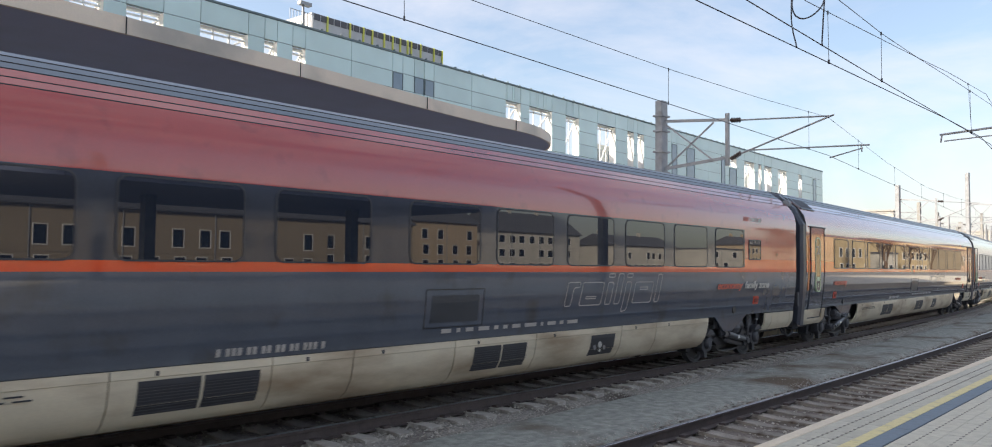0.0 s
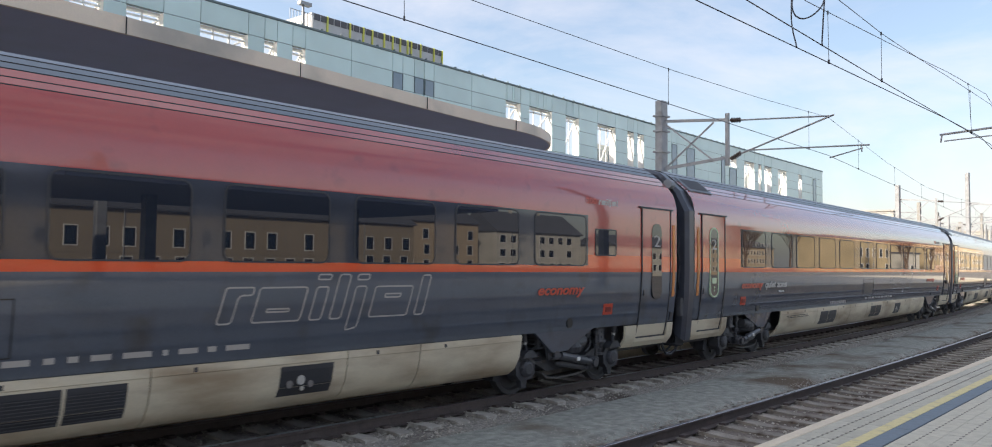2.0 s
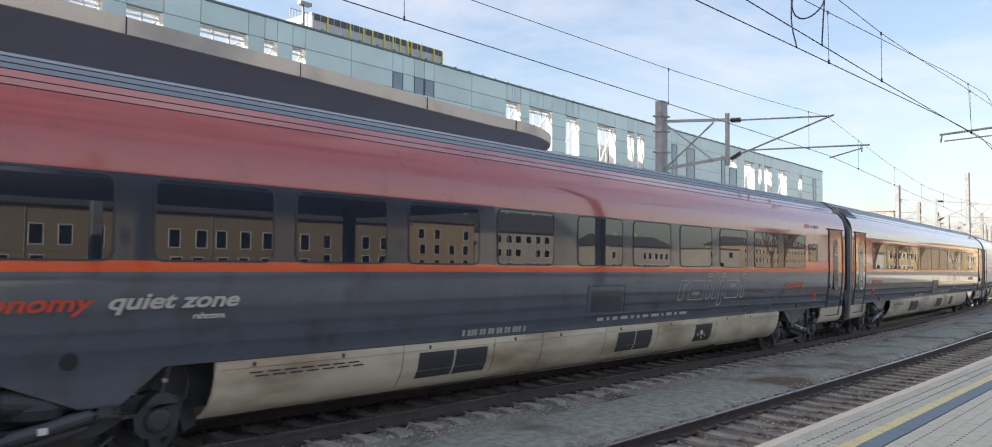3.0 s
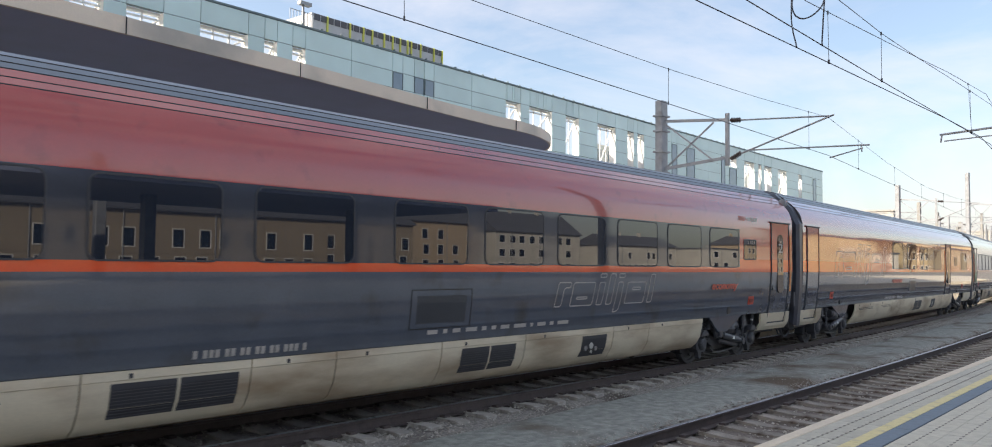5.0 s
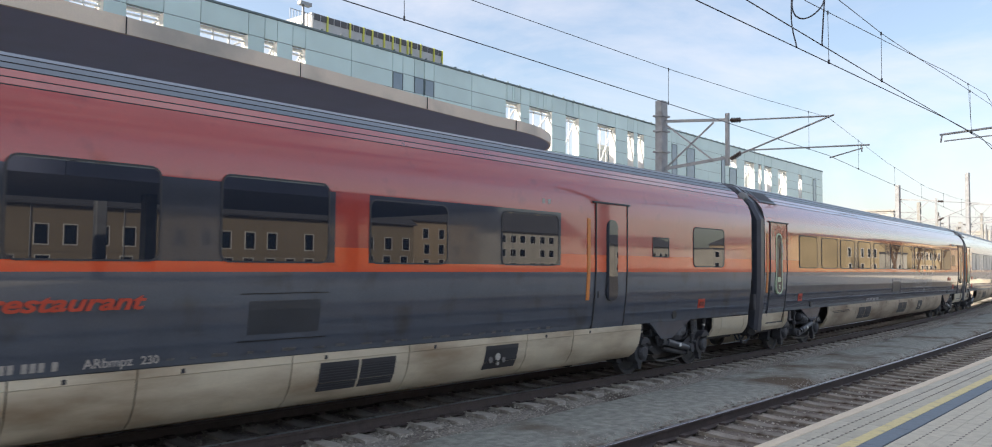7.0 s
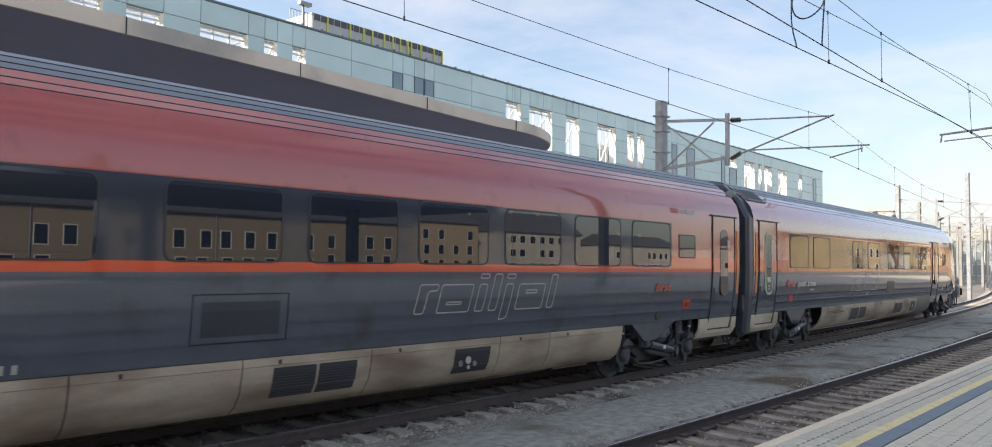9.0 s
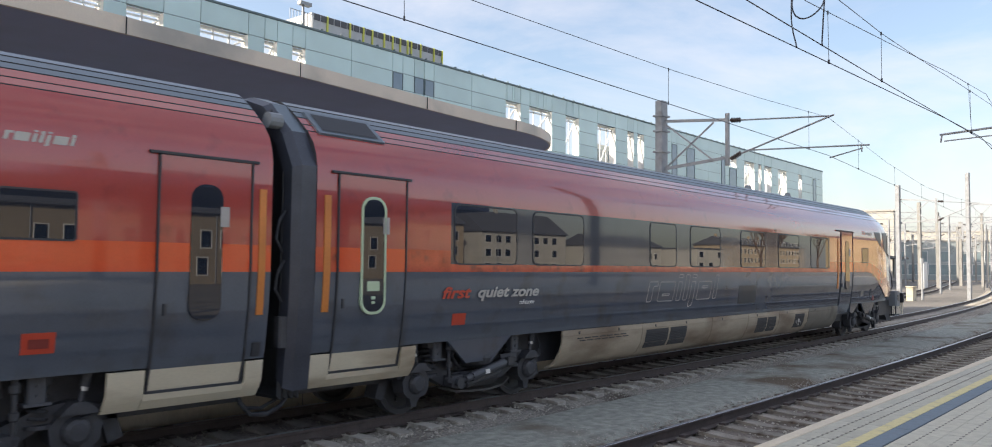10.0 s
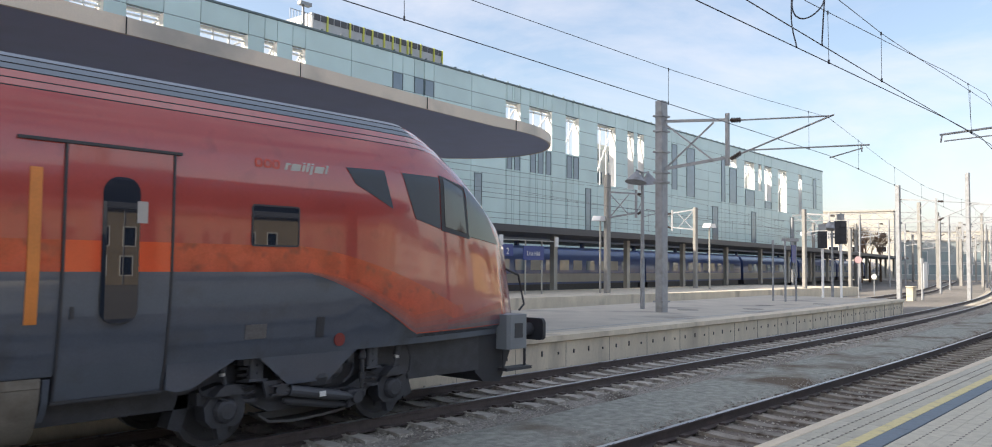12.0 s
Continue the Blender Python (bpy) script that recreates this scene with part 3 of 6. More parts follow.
def bogie_meshes():
    """The pieces of one bogie; those of its side and ends face -y."""
    out = {}
    g = Geo()
    for s in (-1, 1):
        y = 0.98 * s
        pts = [(-1.60, 0.54), (-1.02, 0.54), (-0.66, 0.36), (0.66, 0.36), (1.02, 0.54), (1.60, 0.54), (1.60, 0.68), (1.30, 0.76), (0.95, 0.72), (0.52, 0.54), (-0.52, 0.54), (-0.95, 0.72), (-1.30, 0.76), (-1.60, 0.68)]
        g.extrude(pts, y - 0.08, y + 0.08, "y")
    g.box(-0.28, 0.28, -0.95, 0.95, 0.42, 0.62, ch=0.05)
    out["side_frame"] = (g, UNDER)
    # axle box: rounded housing with cover, wedge seat above it and a lug below
    g = Geo()
    c = -1.28
    g.extrude([(c - 0.24, 0.36), (c - 0.15, 0.27), (c + 0.15, 0.27), (c + 0.24, 0.36), (c + 0.26, 0.52), (c + 0.16, 0.64), (c - 0.16, 0.64), (c - 0.26, 0.52)], -1.12, -0.90, "y")
    turned(g, (c, -1.20, 0.46), (c, -1.0, 0.46), [(0, 0.09), (0.12, 0.13), (0.30, 0.15), (1, 0.16)])
    for j in range(6):
        w = math.pi / 3 * j
        g.rod((c + 0.105 * math.cos(w), -1.185, 0.46 + 0.105 * math.sin(w)), (c + 0.105 * math.cos(w), -1.15, 0.46 + 0.105 * math.sin(w)), 0.016, 6)
    g.extrude([(c - 0.08, 0.27), (c - 0.05, 0.13), (c + 0.05, 0.13), (c + 0.08, 0.27)], -1.08, -0.98, "y")
    out["axle_box"] = (g, UNDER)
    g = Geo()
    g.extrude([(c - 0.20, 0.64), (c + 0.20, 0.64), (c + 0.14, 0.70), (c + 0.06, 0.76), (c - 0.06, 0.76), (c - 0.14, 0.70)], -1.22, -0.98, "y")
    out["damper_seat"] = (g, UNDER)
    g = Geo()
    turned(g, (c - 0.02, -1.14, 0.74), (c - 0.10, -1.14, 1.10), [(0, 0.028), (0.45, 0.028), (0.45, 0.05), (1, 0.05)], 10)
    out["axle_damper"] = (g, UNDER)
    g = Geo()
    g.rod((c - 0.055, -1.14, 0.86), (c - 0.072, -1.14, 0.95), 0.036, 10)
    out["damper_rod"] = (g, mat("bright_damper_rod", (0.50, 0.50, 0.50), 0.35, metal=0.6, var=0.1))
    # coil spring of the axle, inboard
    g = Geo()
    g.pipe([(c + 0.34 + 0.10 * math.cos(a * 0.7), -1.0 + 0.10 * math.sin(a * 0.7), 0.56 + 0.0085 * a) for a in range(46)], 0.020, 6)
    g.rod((c + 0.34, -1.0, 0.52), (c + 0.34, -1.0, 0.56), 0.15, 12)
    g.rod((c + 0.34, -1.0, 0.95), (c + 0.34, -1.0, 1.05), 0.15, 12)
    out["axle_spring"] = (g, UNDER)
    # air spring, tapering drum beside it
    g = Geo()
    turned(g, (0.05, -0.98, 0.60), (0.05, -0.98, 1.06), [(0, 0.24), (0.1, 0.32), (0.3, 0.34), (0.5, 0.31), (0.62, 0.27), (0.75, 0.26), (1, 0.24)], 20)
    out["air_spring"] = (g, BLACK)
    g = Geo()
    turned(g, (0.38, -1.16, 0.74), (-0.30, -1.16, 0.84), [(0, 0.05), (0.15, 0.10), (0.6, 0.135), (0.9, 0.135), (1, 0.10)], 16)
    out["damper_cylinder"] = (g, UNDER)
    # two sloping yaw dampers with end eyes
    damper = mat("yaw_damper_grey", (0.060, 0.063, 0.072), 0.4, var=0.2)
    g = Geo()
    a, b = (0.62, -1.25, 0.645), (-0.50, -1.25, 0.43)
    turned(g, a, b, [(0, 0.035), (0.10, 0.035), (0.10, 0.072), (0.78, 0.072), (0.78, 0.058), (0.90, 0.058), (0.90, 0.03), (1, 0.03)], 14)
    g.rod((0.64, -1.30, 0.65), (0.64, -1.18, 0.65), 0.075, 12)
    g.rod((-0.53, -1.30, 0.42), (-0.53, -1.18, 0.42), 0.075, 12)
    out["yaw_damper"] = (g, damper)
    g = Geo()
    turned(g, (0.52, -1.16, 0.50), (-0.44, -1.16, 0.33), [(0, 0.03), (0.1, 0.06), (0.85, 0.06), (0.85, 0.035), (1, 0.035)], 12)
    out["lower_damper"] = (g, damper)
    g = Geo()
    g.box(0.005, 0.095, -1.327, -1.305, 0.505, 0.570)
    out["damper_label"] = (g, mat("white_damper_label", (0.75, 0.75, 0.72), 0.5, var=0.05))
    # bracket under the apron that holds the damper's upper eye
    g = Geo()
    g.extrude([(0.50, 0.56), (0.80, 0.56), (0.86, 0.76), (0.44, 0.76)], -1.24, -1.19, "y")
    g.box(0.55, 0.78, -1.31, -1.24, 0.59, 0.61)
    g.box(0.55, 0.78, -1.31, -1.24, 0.69, 0.71)
    out["damper_bracket"] = (g, UNDER)
    g = Geo()
    g.extrude([(-0.66, 0.36), (-0.42, 0.30), (-0.42, 0.52), (-0.66, 0.52)], -1.24, -1.06, "y")
    out["damper_foot"] = (g, UNDER)
    # curved pan low between the wheels
    g = Geo()
    arc = [(-0.62, 0.31), (-0.45, 0.25), (-0.1, 0.215), (0.35, 0.20), (0.68, 0.235), (0.82, 0.33)]
    g.extrude(arc + [(x, z + 0.03) for x, z in reversed(arc)], -1.10, -0.86, "y")
    g.extrude([(-0.55, 0.28), (0.7, 0.24), (0.78, 0.33), (-0.52, 0.40)], -0.92, -0.88, "y")
    out["brake_pan"] = (g, mat("grimy_pan_steel", (0.075, 0.073, 0.070), 0.55, var=0.3, scale=5))
    # upright link with swollen joints
    g = Geo()
    turned(g, (-0.68, -1.19, 0.42), (-0.68, -1.19, 1.08), [(0, 0.05), (0.10, 0.06), (0.14, 0.028), (0.34, 0.028), (0.36, 0.05), (0.46, 0.05), (0.48, 0.028), (0.72, 0.028), (0.75, 0.055), (0.86, 0.055), (0.9, 0.035), (1, 0.035)], 10)
    out["upright_link"] = (g, UNDER)
    g = Geo()
    g.box(-0.98, -0.80, -1.17, -1.05, 0.78, 1.10, ch=0.02)
    g.box(-1.02, -0.76, -1.19, -1.04, 0.76, 0.79)
    for z in (0.86, 0.95, 1.03):
        g.rod((-0.89, -1.185, z), (-0.89, -1.16, z), 0.02, 6)
    out["body_bracket"] = (g, mat("grey_bracket_paint", (0.065, 0.070, 0.082), 0.5, var=0.2))
    g = Geo()
    g.box(-0.60, -0.46, -1.14, -1.05, 0.86, 1.07, ch=0.02)
    g.pipe([(-0.53, -1.13, 0.90), (-0.56, -1.15, 0.80), (-0.50, -1.16, 0.70), (-0.40, -1.15, 0.62)], 0.018)
    out["valve_block"] = (g, UNDER)
    g = Geo()
    g.pipe([(c - 0.32, -1.06, 1.02), (c - 0.36, -1.10, 0.84), (c - 0.30, -1.14, 0.66), (c - 0.12, -1.17, 0.62), (c, -1.18, 0.58)], 0.014)
    out["sensor_cable"] = (g, BLACK)
    g = Geo()
    g.extrude([(-1.86, 0.30), (-1.70, 0.24), (-1.62, 0.50), (-1.62, 0.66), (-1.74, 0.66)], -0.90, -0.66, "y")
    out["rail_guard"] = (g, UNDER)
    return {k: (v[0].mesh(k, v[1]), None) for k, v in out.items()}


BOGIE = bogie_meshes()


BOTH_ENDS = ("axle_box", "axle_damper", "damper_rod", "damper_seat", "axle_spring", "sensor_cable", "rail_guard", "body_bracket")


def bogie(car, u, flip=False, half=CAR / 2):
    b = new("bogie")
    b.parent = car
    b.matrix_basis = Matrix.Translation((u - half, 0, 0))
    for name, (me, _) in BOGIE.items():
        ob = part(name, me, None, b)
        if flip and name not in BOTH_ENDS:
            ob.scale = (-1, 1, 1)
        if name in BOTH_ENDS:
            two = part(name, me, None, b)
            two.scale = (-1, 1, 1)
    for dx in (-1.28, 1.28):
        w = part("wheelset", WHEELSET, None, b, at=Matrix.Translation((dx, 0, 0.46)))
        WHEELS.append((w, dx))


MARK = [  # the pieces of the operator's mark, upright: closed outlines of (along, up)
    [(0, 0), (0.37, 0), (0.37, 0.58), (0.70, 0.58), (0.70, 0.78), (0, 0.78)],
    [(0.80, 0), (2.05, 0), (2.05, 0.77), (0.80, 0.77)],
    [(1.10, 0.21), (1.70, 0.21), (1.70, 0.31), (1.10, 0.31)],
    [(2.26, 0), (2.62, 0), (2.62, 0.77), (2.26, 0.77)],
    [(2.23, 0.90), (2.62, 0.90), (2.62, 1.05), (2.23, 1.05)],
    [(2.82, 0), (3.18, 0), (3.18, 1.05), (2.82, 1.05)],
    [(3.38, -0.29), (3.74, -0.22), (3.74, 0.77), (3.38, 0.77)],
    [(3.36, 0.89), (3.75, 0.89), (3.75, 1.05), (3.36, 1.05)],
    [(3.98, 0), (5.24, 0), (5.24, 0.76), (3.98, 0.76)],
    [(4.34, 0.46), (4.88, 0.46), (4.88, 0.58), (4.34, 0.58)],
    [(5.46, 0), (5.79, 0), (5.79, 1.03), (5.46, 1.03)],
]


def rounded(pts, r, n=4):
    """A closed outline with its corners rounded, and points along its edges."""
    out = []
    m = len(pts)
    for i in range(m):
        p, c, q = Vector(pts[i - 1]), Vector(pts[i]), Vector(pts[(i + 1) % m])
        e = min(r, (c - p).length * 0.45, (q - c).length * 0.45)
        a, b = c + (p - c).normalized() * e, c + (q - c).normalized() * e
        if out:
            w = Vector(out[-1])
            out += [tuple(w.lerp(a, f / 5)) for f in range(1, 5)]
        for j in range(n + 1):
            f = j / n
            out.append(tuple(a * (1 - f) ** 2 + c * (2 * f * (1 - f)) + b * f * f))
    w, a = Vector(out[-1]), Vector(out[0])
    return out + [tuple(w.lerp(a, f / 5)) for f in range(1, 5)]


def logo_shapes(car, u0, z0, size, width=0.026, half=CAR / 2, name="logo_outline", filled=None):
    """The operator's mark as slanted rounded outlines, or as filled pieces."""
    for piece in MARK:
        pts = rounded([(x * size, z * size) for x, z in piece], 0.10 * size)
        n = len(pts)
        inner = []
        for j in range(n):
            t = (Vector(pts[(j + 1) % n]) - Vector(pts[j - 1])).normalized()
            inner.append((pts[j][0] - t.y * width, pts[j][1] + t.x * width))
        put = lambda q: (u0 + q[0] + 0.26 * q[1] - half, curve_y(z0 + q[1]) - 0.004, z0 + q[1])
        g = Geo()
        if filled:
            if piece in (MARK[2], MARK[9]):
                continue
            g.face([put(q) for q in pts])
        else:
            for j in range(n):
                k = (j + 1) % n
                g.face([put(pts[j]), put(pts[k]), put(inner[k]), put(inner[j])])
        part(name, g, filled or OUTLINE, car)


def small_mark(car, u0, z0, half=CAR / 2):
    """Three red rings and the small pale mark beside them."""
    for i in range(3):
        g = Geo()
        a = u0 + 0.118 * i
        out, inn = rounded([(a, z0), (a + 0.098, z0), (a + 0.098, z0 + 0.105), (a, z0 + 0.105)], 0.03, 3), rounded([(a + 0.022, z0 + 0.022), (a + 0.076, z0 + 0.022), (a + 0.076, z0 + 0.083), (a + 0.022, z0 + 0.083)], 0.02, 3)
        put = lambda q: (q[0] - half, curve_y(q[1]) - 0.005, q[1])
        for j in range(len(out)):
            k = (j + 1) % len(out)
            g.face([put(out[j]), put(out[k]), put(inn[k]), put(inn[j])])
        part("logo_ring", g, REDTEXT, car)
    logo_shapes(car, u0 + 0.40, z0, 0.108, half=half, name="logo_piece", filled=PALEBIT)


def bars(car, u0, z0, widths, h, material, half=CAR / 2, gap=0.05, name="marking"):
    x = u0 - half
    for w in widths:
        flat(car, name, x + half, x + half + w, z0, z0 + h, material, 0.005, half)
        x += w + gap


def number_row(car, u0=9.45, kind_mark="", z=1.10):
    """The coach's number as small bars in groups, low on the side."""
    x = u0
    for n in (1, 3, 2, 2, 2, 2, 3, 1):
        for _ in range(n):
            flat(car, "number_bar", x, x + 0.052, z, z + 0.09, OUTLINE, 0.005)
            x += 0.075
        x += 0.045
    if kind_mark:
        lettering(kind_mark, 0.13, 10.85 - CAR / 2, -1.347, z, OUTLINE, car, bold=0.002, fit=0.5)
        lettering("230", 0.12, 11.43 - CAR / 2, -1.347, z, OUTLINE, car, bold=0.002, fit=0.19)
        pick = random.Random(4)
        x = 11.72
        while x < 18.6:
            w = pick.uniform(0.04, 0.2)
            flat(car, "marking", x, x + w, z + 0.01, z + 0.01 + pick.uniform(0.02, 0.045), STEEL, 0.005)
            x += w + pick.uniform(0.12, 0.3)


def flat(car, name, u0, u1, z0, z1, material, proud=0.006, half=CAR / 2, label="", r=0.0):
    """A plate that follows the lean of the side."""
    g = Geo()
    a, b = u0 - half, u1 - half
    p = lambda x, z, d: (x, curve_y(z) - d, z)
    zs = [z0] + [q for _, q, _ in ROWS if z0 + 0.01 < q < z1 - 0.01] + [z1]
    for q0, q1 in zip(zs, zs[1:]):
        g.face([p(a, q0, proud), p(b, q0, proud), p(b, q1, proud), p(a, q1, proud)])
        for x in (a, b):
            g.face([p(x, q0, proud), p(x, q1, proud), p(x, q1, -0.01), p(x, q0, -0.01)])
    for q in (z0, z1):
        g.face([p(a, q, proud), p(b, q, proud), p(b, q, -0.01), p(a, q, -0.01)])
    return part(name, g, material, car, label)


def underframe(car, u0, u1, half=CAR / 2):
    g = Geo()
    g.box(u0 - half, u1 - half, -0.9, 0.9, 0.5, 1.06)
    part("underframe", g, UNDER, car)


COLLAR = mat("black_end_collar", (0.050, 0.056, 0.074), 0.35, var=0.25, scale=3.0)


def end_gangway(car, u0, u1, half=CAR / 2):
    g = Geo()
    pts = [(-1.12, 0.55), (1.12, 0.55), (1.15, 3.5), (0.8, 4.05), (-0.8, 4.05), (-1.15, 3.5)]
    n, m = 9, len(pts)
    for i in range(n):
        x, k = u0 + (u1 - u0) * i / (n - 1) - half, 1.0 + 0.03 * (i % 2)
        g.v += [(x, y * k, 2.2 + (z - 2.2) * k) for y, z in pts]
    for i in range(n - 1):
        for j in range(m):
            h = (j + 1) % m
            g.f.append((i * m + j, i * m + h, (i + 1) * m + h, (i + 1) * m + j))
            g.m.append(0)
    part("gangway_bellows", g, BLACK, car)
    # dark faceted collar round the end of the coach
    g = Geo()
    ring = [(-1.29, 0.62), (-1.34, 1.10), (-1.385, 1.62), (-1.40, 2.10), (-1.40, 3.36), (-1.17, 3.80), (-0.72, 4.20), (-0.30, 4.33), (0.30, 4.33), (0.72, 4.20), (1.17, 3.80), (1.40, 3.36), (1.40, 2.10), (1.385, 1.62), (1.34, 1.10), (1.29, 0.62)]
    inside = [(y * 0.84, 2.2 + (z - 2.2) * 0.90) for y, z in ring]
    m = len(ring)
    for x, pts in ((u0 - half, inside), (u0 - half, [(y * 0.955, 2.2 + (z - 2.2) * 0.975) for y, z in ring]), (u0 + 0.10 - half, ring), (u1 - half, ring)):
        g.v += [(x, y, z) for y, z in pts]
    for r in range(3):
        for j in range(m - 1):
            g.f.append((r * m + j, r * m + j + 1, (r + 1) * m + j + 1, (r + 1) * m + j))
            g.m.append(1 if r == 2 and j in (5, 6, 7, 8, 9) else 0)
    part("end_collar", g, [COLLAR, ROOF], car)
    g = Geo()
    g.box(u0 - 0.10 - half, u0 + 0.02 - half, -1.30, -1.16, 1.15, 1.52, ch=0.02)
    part("junction_box", g, UNDER, car)
    g = Geo()
    g.rod((u0 - 0.16 - half, -1.02, 3.92), (u0 + 0.02 - half, -1.02, 3.92), 0.10, 12)
    part("end_lamp", g, STEELGREY, car)
    g = Geo()
    for z in (2.55, 1.95):
        g.pipe([(u0 - half, -1.22, z + 0.25), (u0 - 0.12 - half, -1.27, z + 0.12), (u0 - 0.16 - half, -1.27, z - 0.1), (u0 - 0.04 - half, -1.23, z - 0.25)], 0.018)
    part("jumper_hose", g, BLACK, car)
    g = Geo()
    loop = [(0.30, 0.80), (0.24, 0.58), (0.10, 0.42), (-0.10, 0.34), (-0.32, 0.37), (-0.46, 0.52), (-0.52, 0.72)]
    g.pipe([(u0 + dx - half, -1.06, z) for dx, z in loop], 0.028)
    g.pipe([(u0 + dx - half, -0.94, z + 0.06) for dx, z in loop], 0.022)
    part("coupling_hose", g, BLACK, car)


ECONOMY = [(2.77, 4.22), (4.63, 6.09), (6.40, 7.86), (8.25, 9.71), (10.13, 11.59), (12.28, 13.74), (14.12, 15.58), (15.97, 17.43), (17.83, 19.29), (19.70, 21.16), (21.57, 23.03)]
LONG_SKIRT = [(5.42, 8.27), (8.27, 10.18), (10.18, 11.40), (11.40, 13.30), (13.30, 15.22), (15.22, 17.82), (17.82, 19.10), (19.10, 21.36)]


def common_car(label, bands, shell_ends=(0.30, 26.30), vent_at=12.75, box_edges=True, front_vents=True, finish=None):
    car = thing("passenger_coach", label, "train car", "coaches of the train")
    u = sorted({shell_ends[0], shell_ends[0] + 0.02, shell_ends[1], *[e for b in bands for e in b], 6.5, 13.0, 19.5})
    part("body", body_shell(u, bands), None, car)
    underframe(car, 0.4, 26.2)
    bogie(car, 3.60)
    bogie(car, CAR - 3.60, True)
    end_gangway(car, -0.02, 0.31)
    vents = {1: [(8.57, 9.28), (9.32, 10.02)] if front_vents else [], 4: [(13.72, 14.34), (14.38, 14.98)], 5: [(16.82, 17.60)]}
    for i, (a, b) in enumerate(LONG_SKIRT):
        skirt_panel(car, a, b, vents.get(i, ()), slots=i == 0 or (i == 1 and not front_vents), finish=finish)
    skirt_panel(car, 0.31, 0.62, door=True)
    skirt_panel(car, 1.83 if front_vents else 1.64, 2.12, door=True)
    skirt_panel(car, CAR - 2.12, CAR - 1.72, door=True)
    skirt_panel(car, CAR - 0.55, CAR - 0.31, door=True)
    flat(car, "vent_panel", vent_at, vent_at + 1.0, 1.33, 1.72, LOUVRE, 0.004)
    for a, b, c, d in ((-0.12, 1.12, 1.80, 1.812), (-0.12, 1.12, 1.25, 1.262), (-0.12, -0.108, 1.262, 1.80), (1.108, 1.12, 1.262, 1.80))[: 4 if box_edges else 2]:
        flat(car, "vent_panel_edge", vent_at + a, vent_at + b, c, d, GROOVE, 0.005)
    # apron plates over the bogies
    for s in (1, -1):
        g = Geo()
        mid = 0.0 if s > 0 else CAR
        pts = [(mid + s * u - CAR / 2, z) for u, z in ((3.12, 1.07), (3.98, 0.70), (4.40, 0.70), (4.88, 1.07))]
        plate(g, pts, -1.30, -1.25)
        part("bogie_apron", g, GREY, car)
    for c in (3.86, CAR - 3.95):
        g = Geo()
        g.rod((c - CAR / 2, -1.345, 1.18), (c - CAR / 2, -1.25, 1.18), 0.085, 14)
        part("jacking_hole", g, GROOVE, car)
    for c in (2.94, CAR - 2.79):
        box = flat(car, "valve_box", c - 0.15, c + 0.15, 1.28, 1.48, REDTEXT, 0.008)
        flat(car, "valve_handle", c - 0.09, c + 0.09, 1.33, 1.42, PLUG, 0.02)
    return car


def roof_hatch(car, u0, u1, half=CAR / 2):
    g = Geo()
    a, b = u0 - half, u1 - half
    p = lambda x, t, d: (x, -1.22 + 0.36 * t - 0.64 * d, 3.80 + 0.31 * t + 0.77 * d)
    for x0, x1, t0, t1, d, k in ((a, b, 0, 1, 0.03, 0), (a + 0.08, b - 0.08, 0.12, 0.9, 0.036, 1)):
        g.face([p(x0, t0, d), p(x1, t0, d), p(x1, t1, d), p(x0, t1, d)], k)
        if k == 0:
            g.face([p(x0, t0, d), p(x0, t0, -0.05), p(x1, t0, -0.05), p(x1, t0, d)], k)
            g.face([p(x0, t0, d), p(x0, t1, d), p(x0, t1, -0.05), p(x0, t0, -0.05)], k)
            g.face([p(x1, t0, d), p(x1, t0, -0.05), p(x1, t1, -0.05), p(x1, t1, d)], k)
    part("roof_hatch", g, [ROOF, BLACK], car)


def ends(car, a_door=True, b_door=True, a_num="2", b_num="2", a_plain=False):
    """Doors, grab strips and skirts below the doors at both ends."""
    if a_door:
        car_door(car, 0.62, 1.63 if a_plain else 1.82, a_num, pane=not a_plain, green=not a_plain, plain=a_plain)
    else:
        skirt_panel(car, 0.62, 1.83, door=True)
    if b_door:
        car_door(car, CAR - 1.70, CAR - 0.56, b_num)
    else:
        skirt_panel(car, CAR - 1.72, CAR - 0.55, door=True)
    if a_door and not a_plain:
        flat(car, "grab_strip", 0.42, 0.52, 1.56, 3.02, YELLOW_BAR, 0.012)
    if b_door:
        flat(car, "grab_strip", CAR - 0.47, CAR - 0.38, 1.56, 3.02, YELLOW_BAR, 0.012)
        flat(car, "door_control", CAR - 0.48, CAR - 0.38, 1.08, 1.24, BLACK, 0.02)
    if not a_plain:
        roof_hatch(car, 0.45, 1.55)


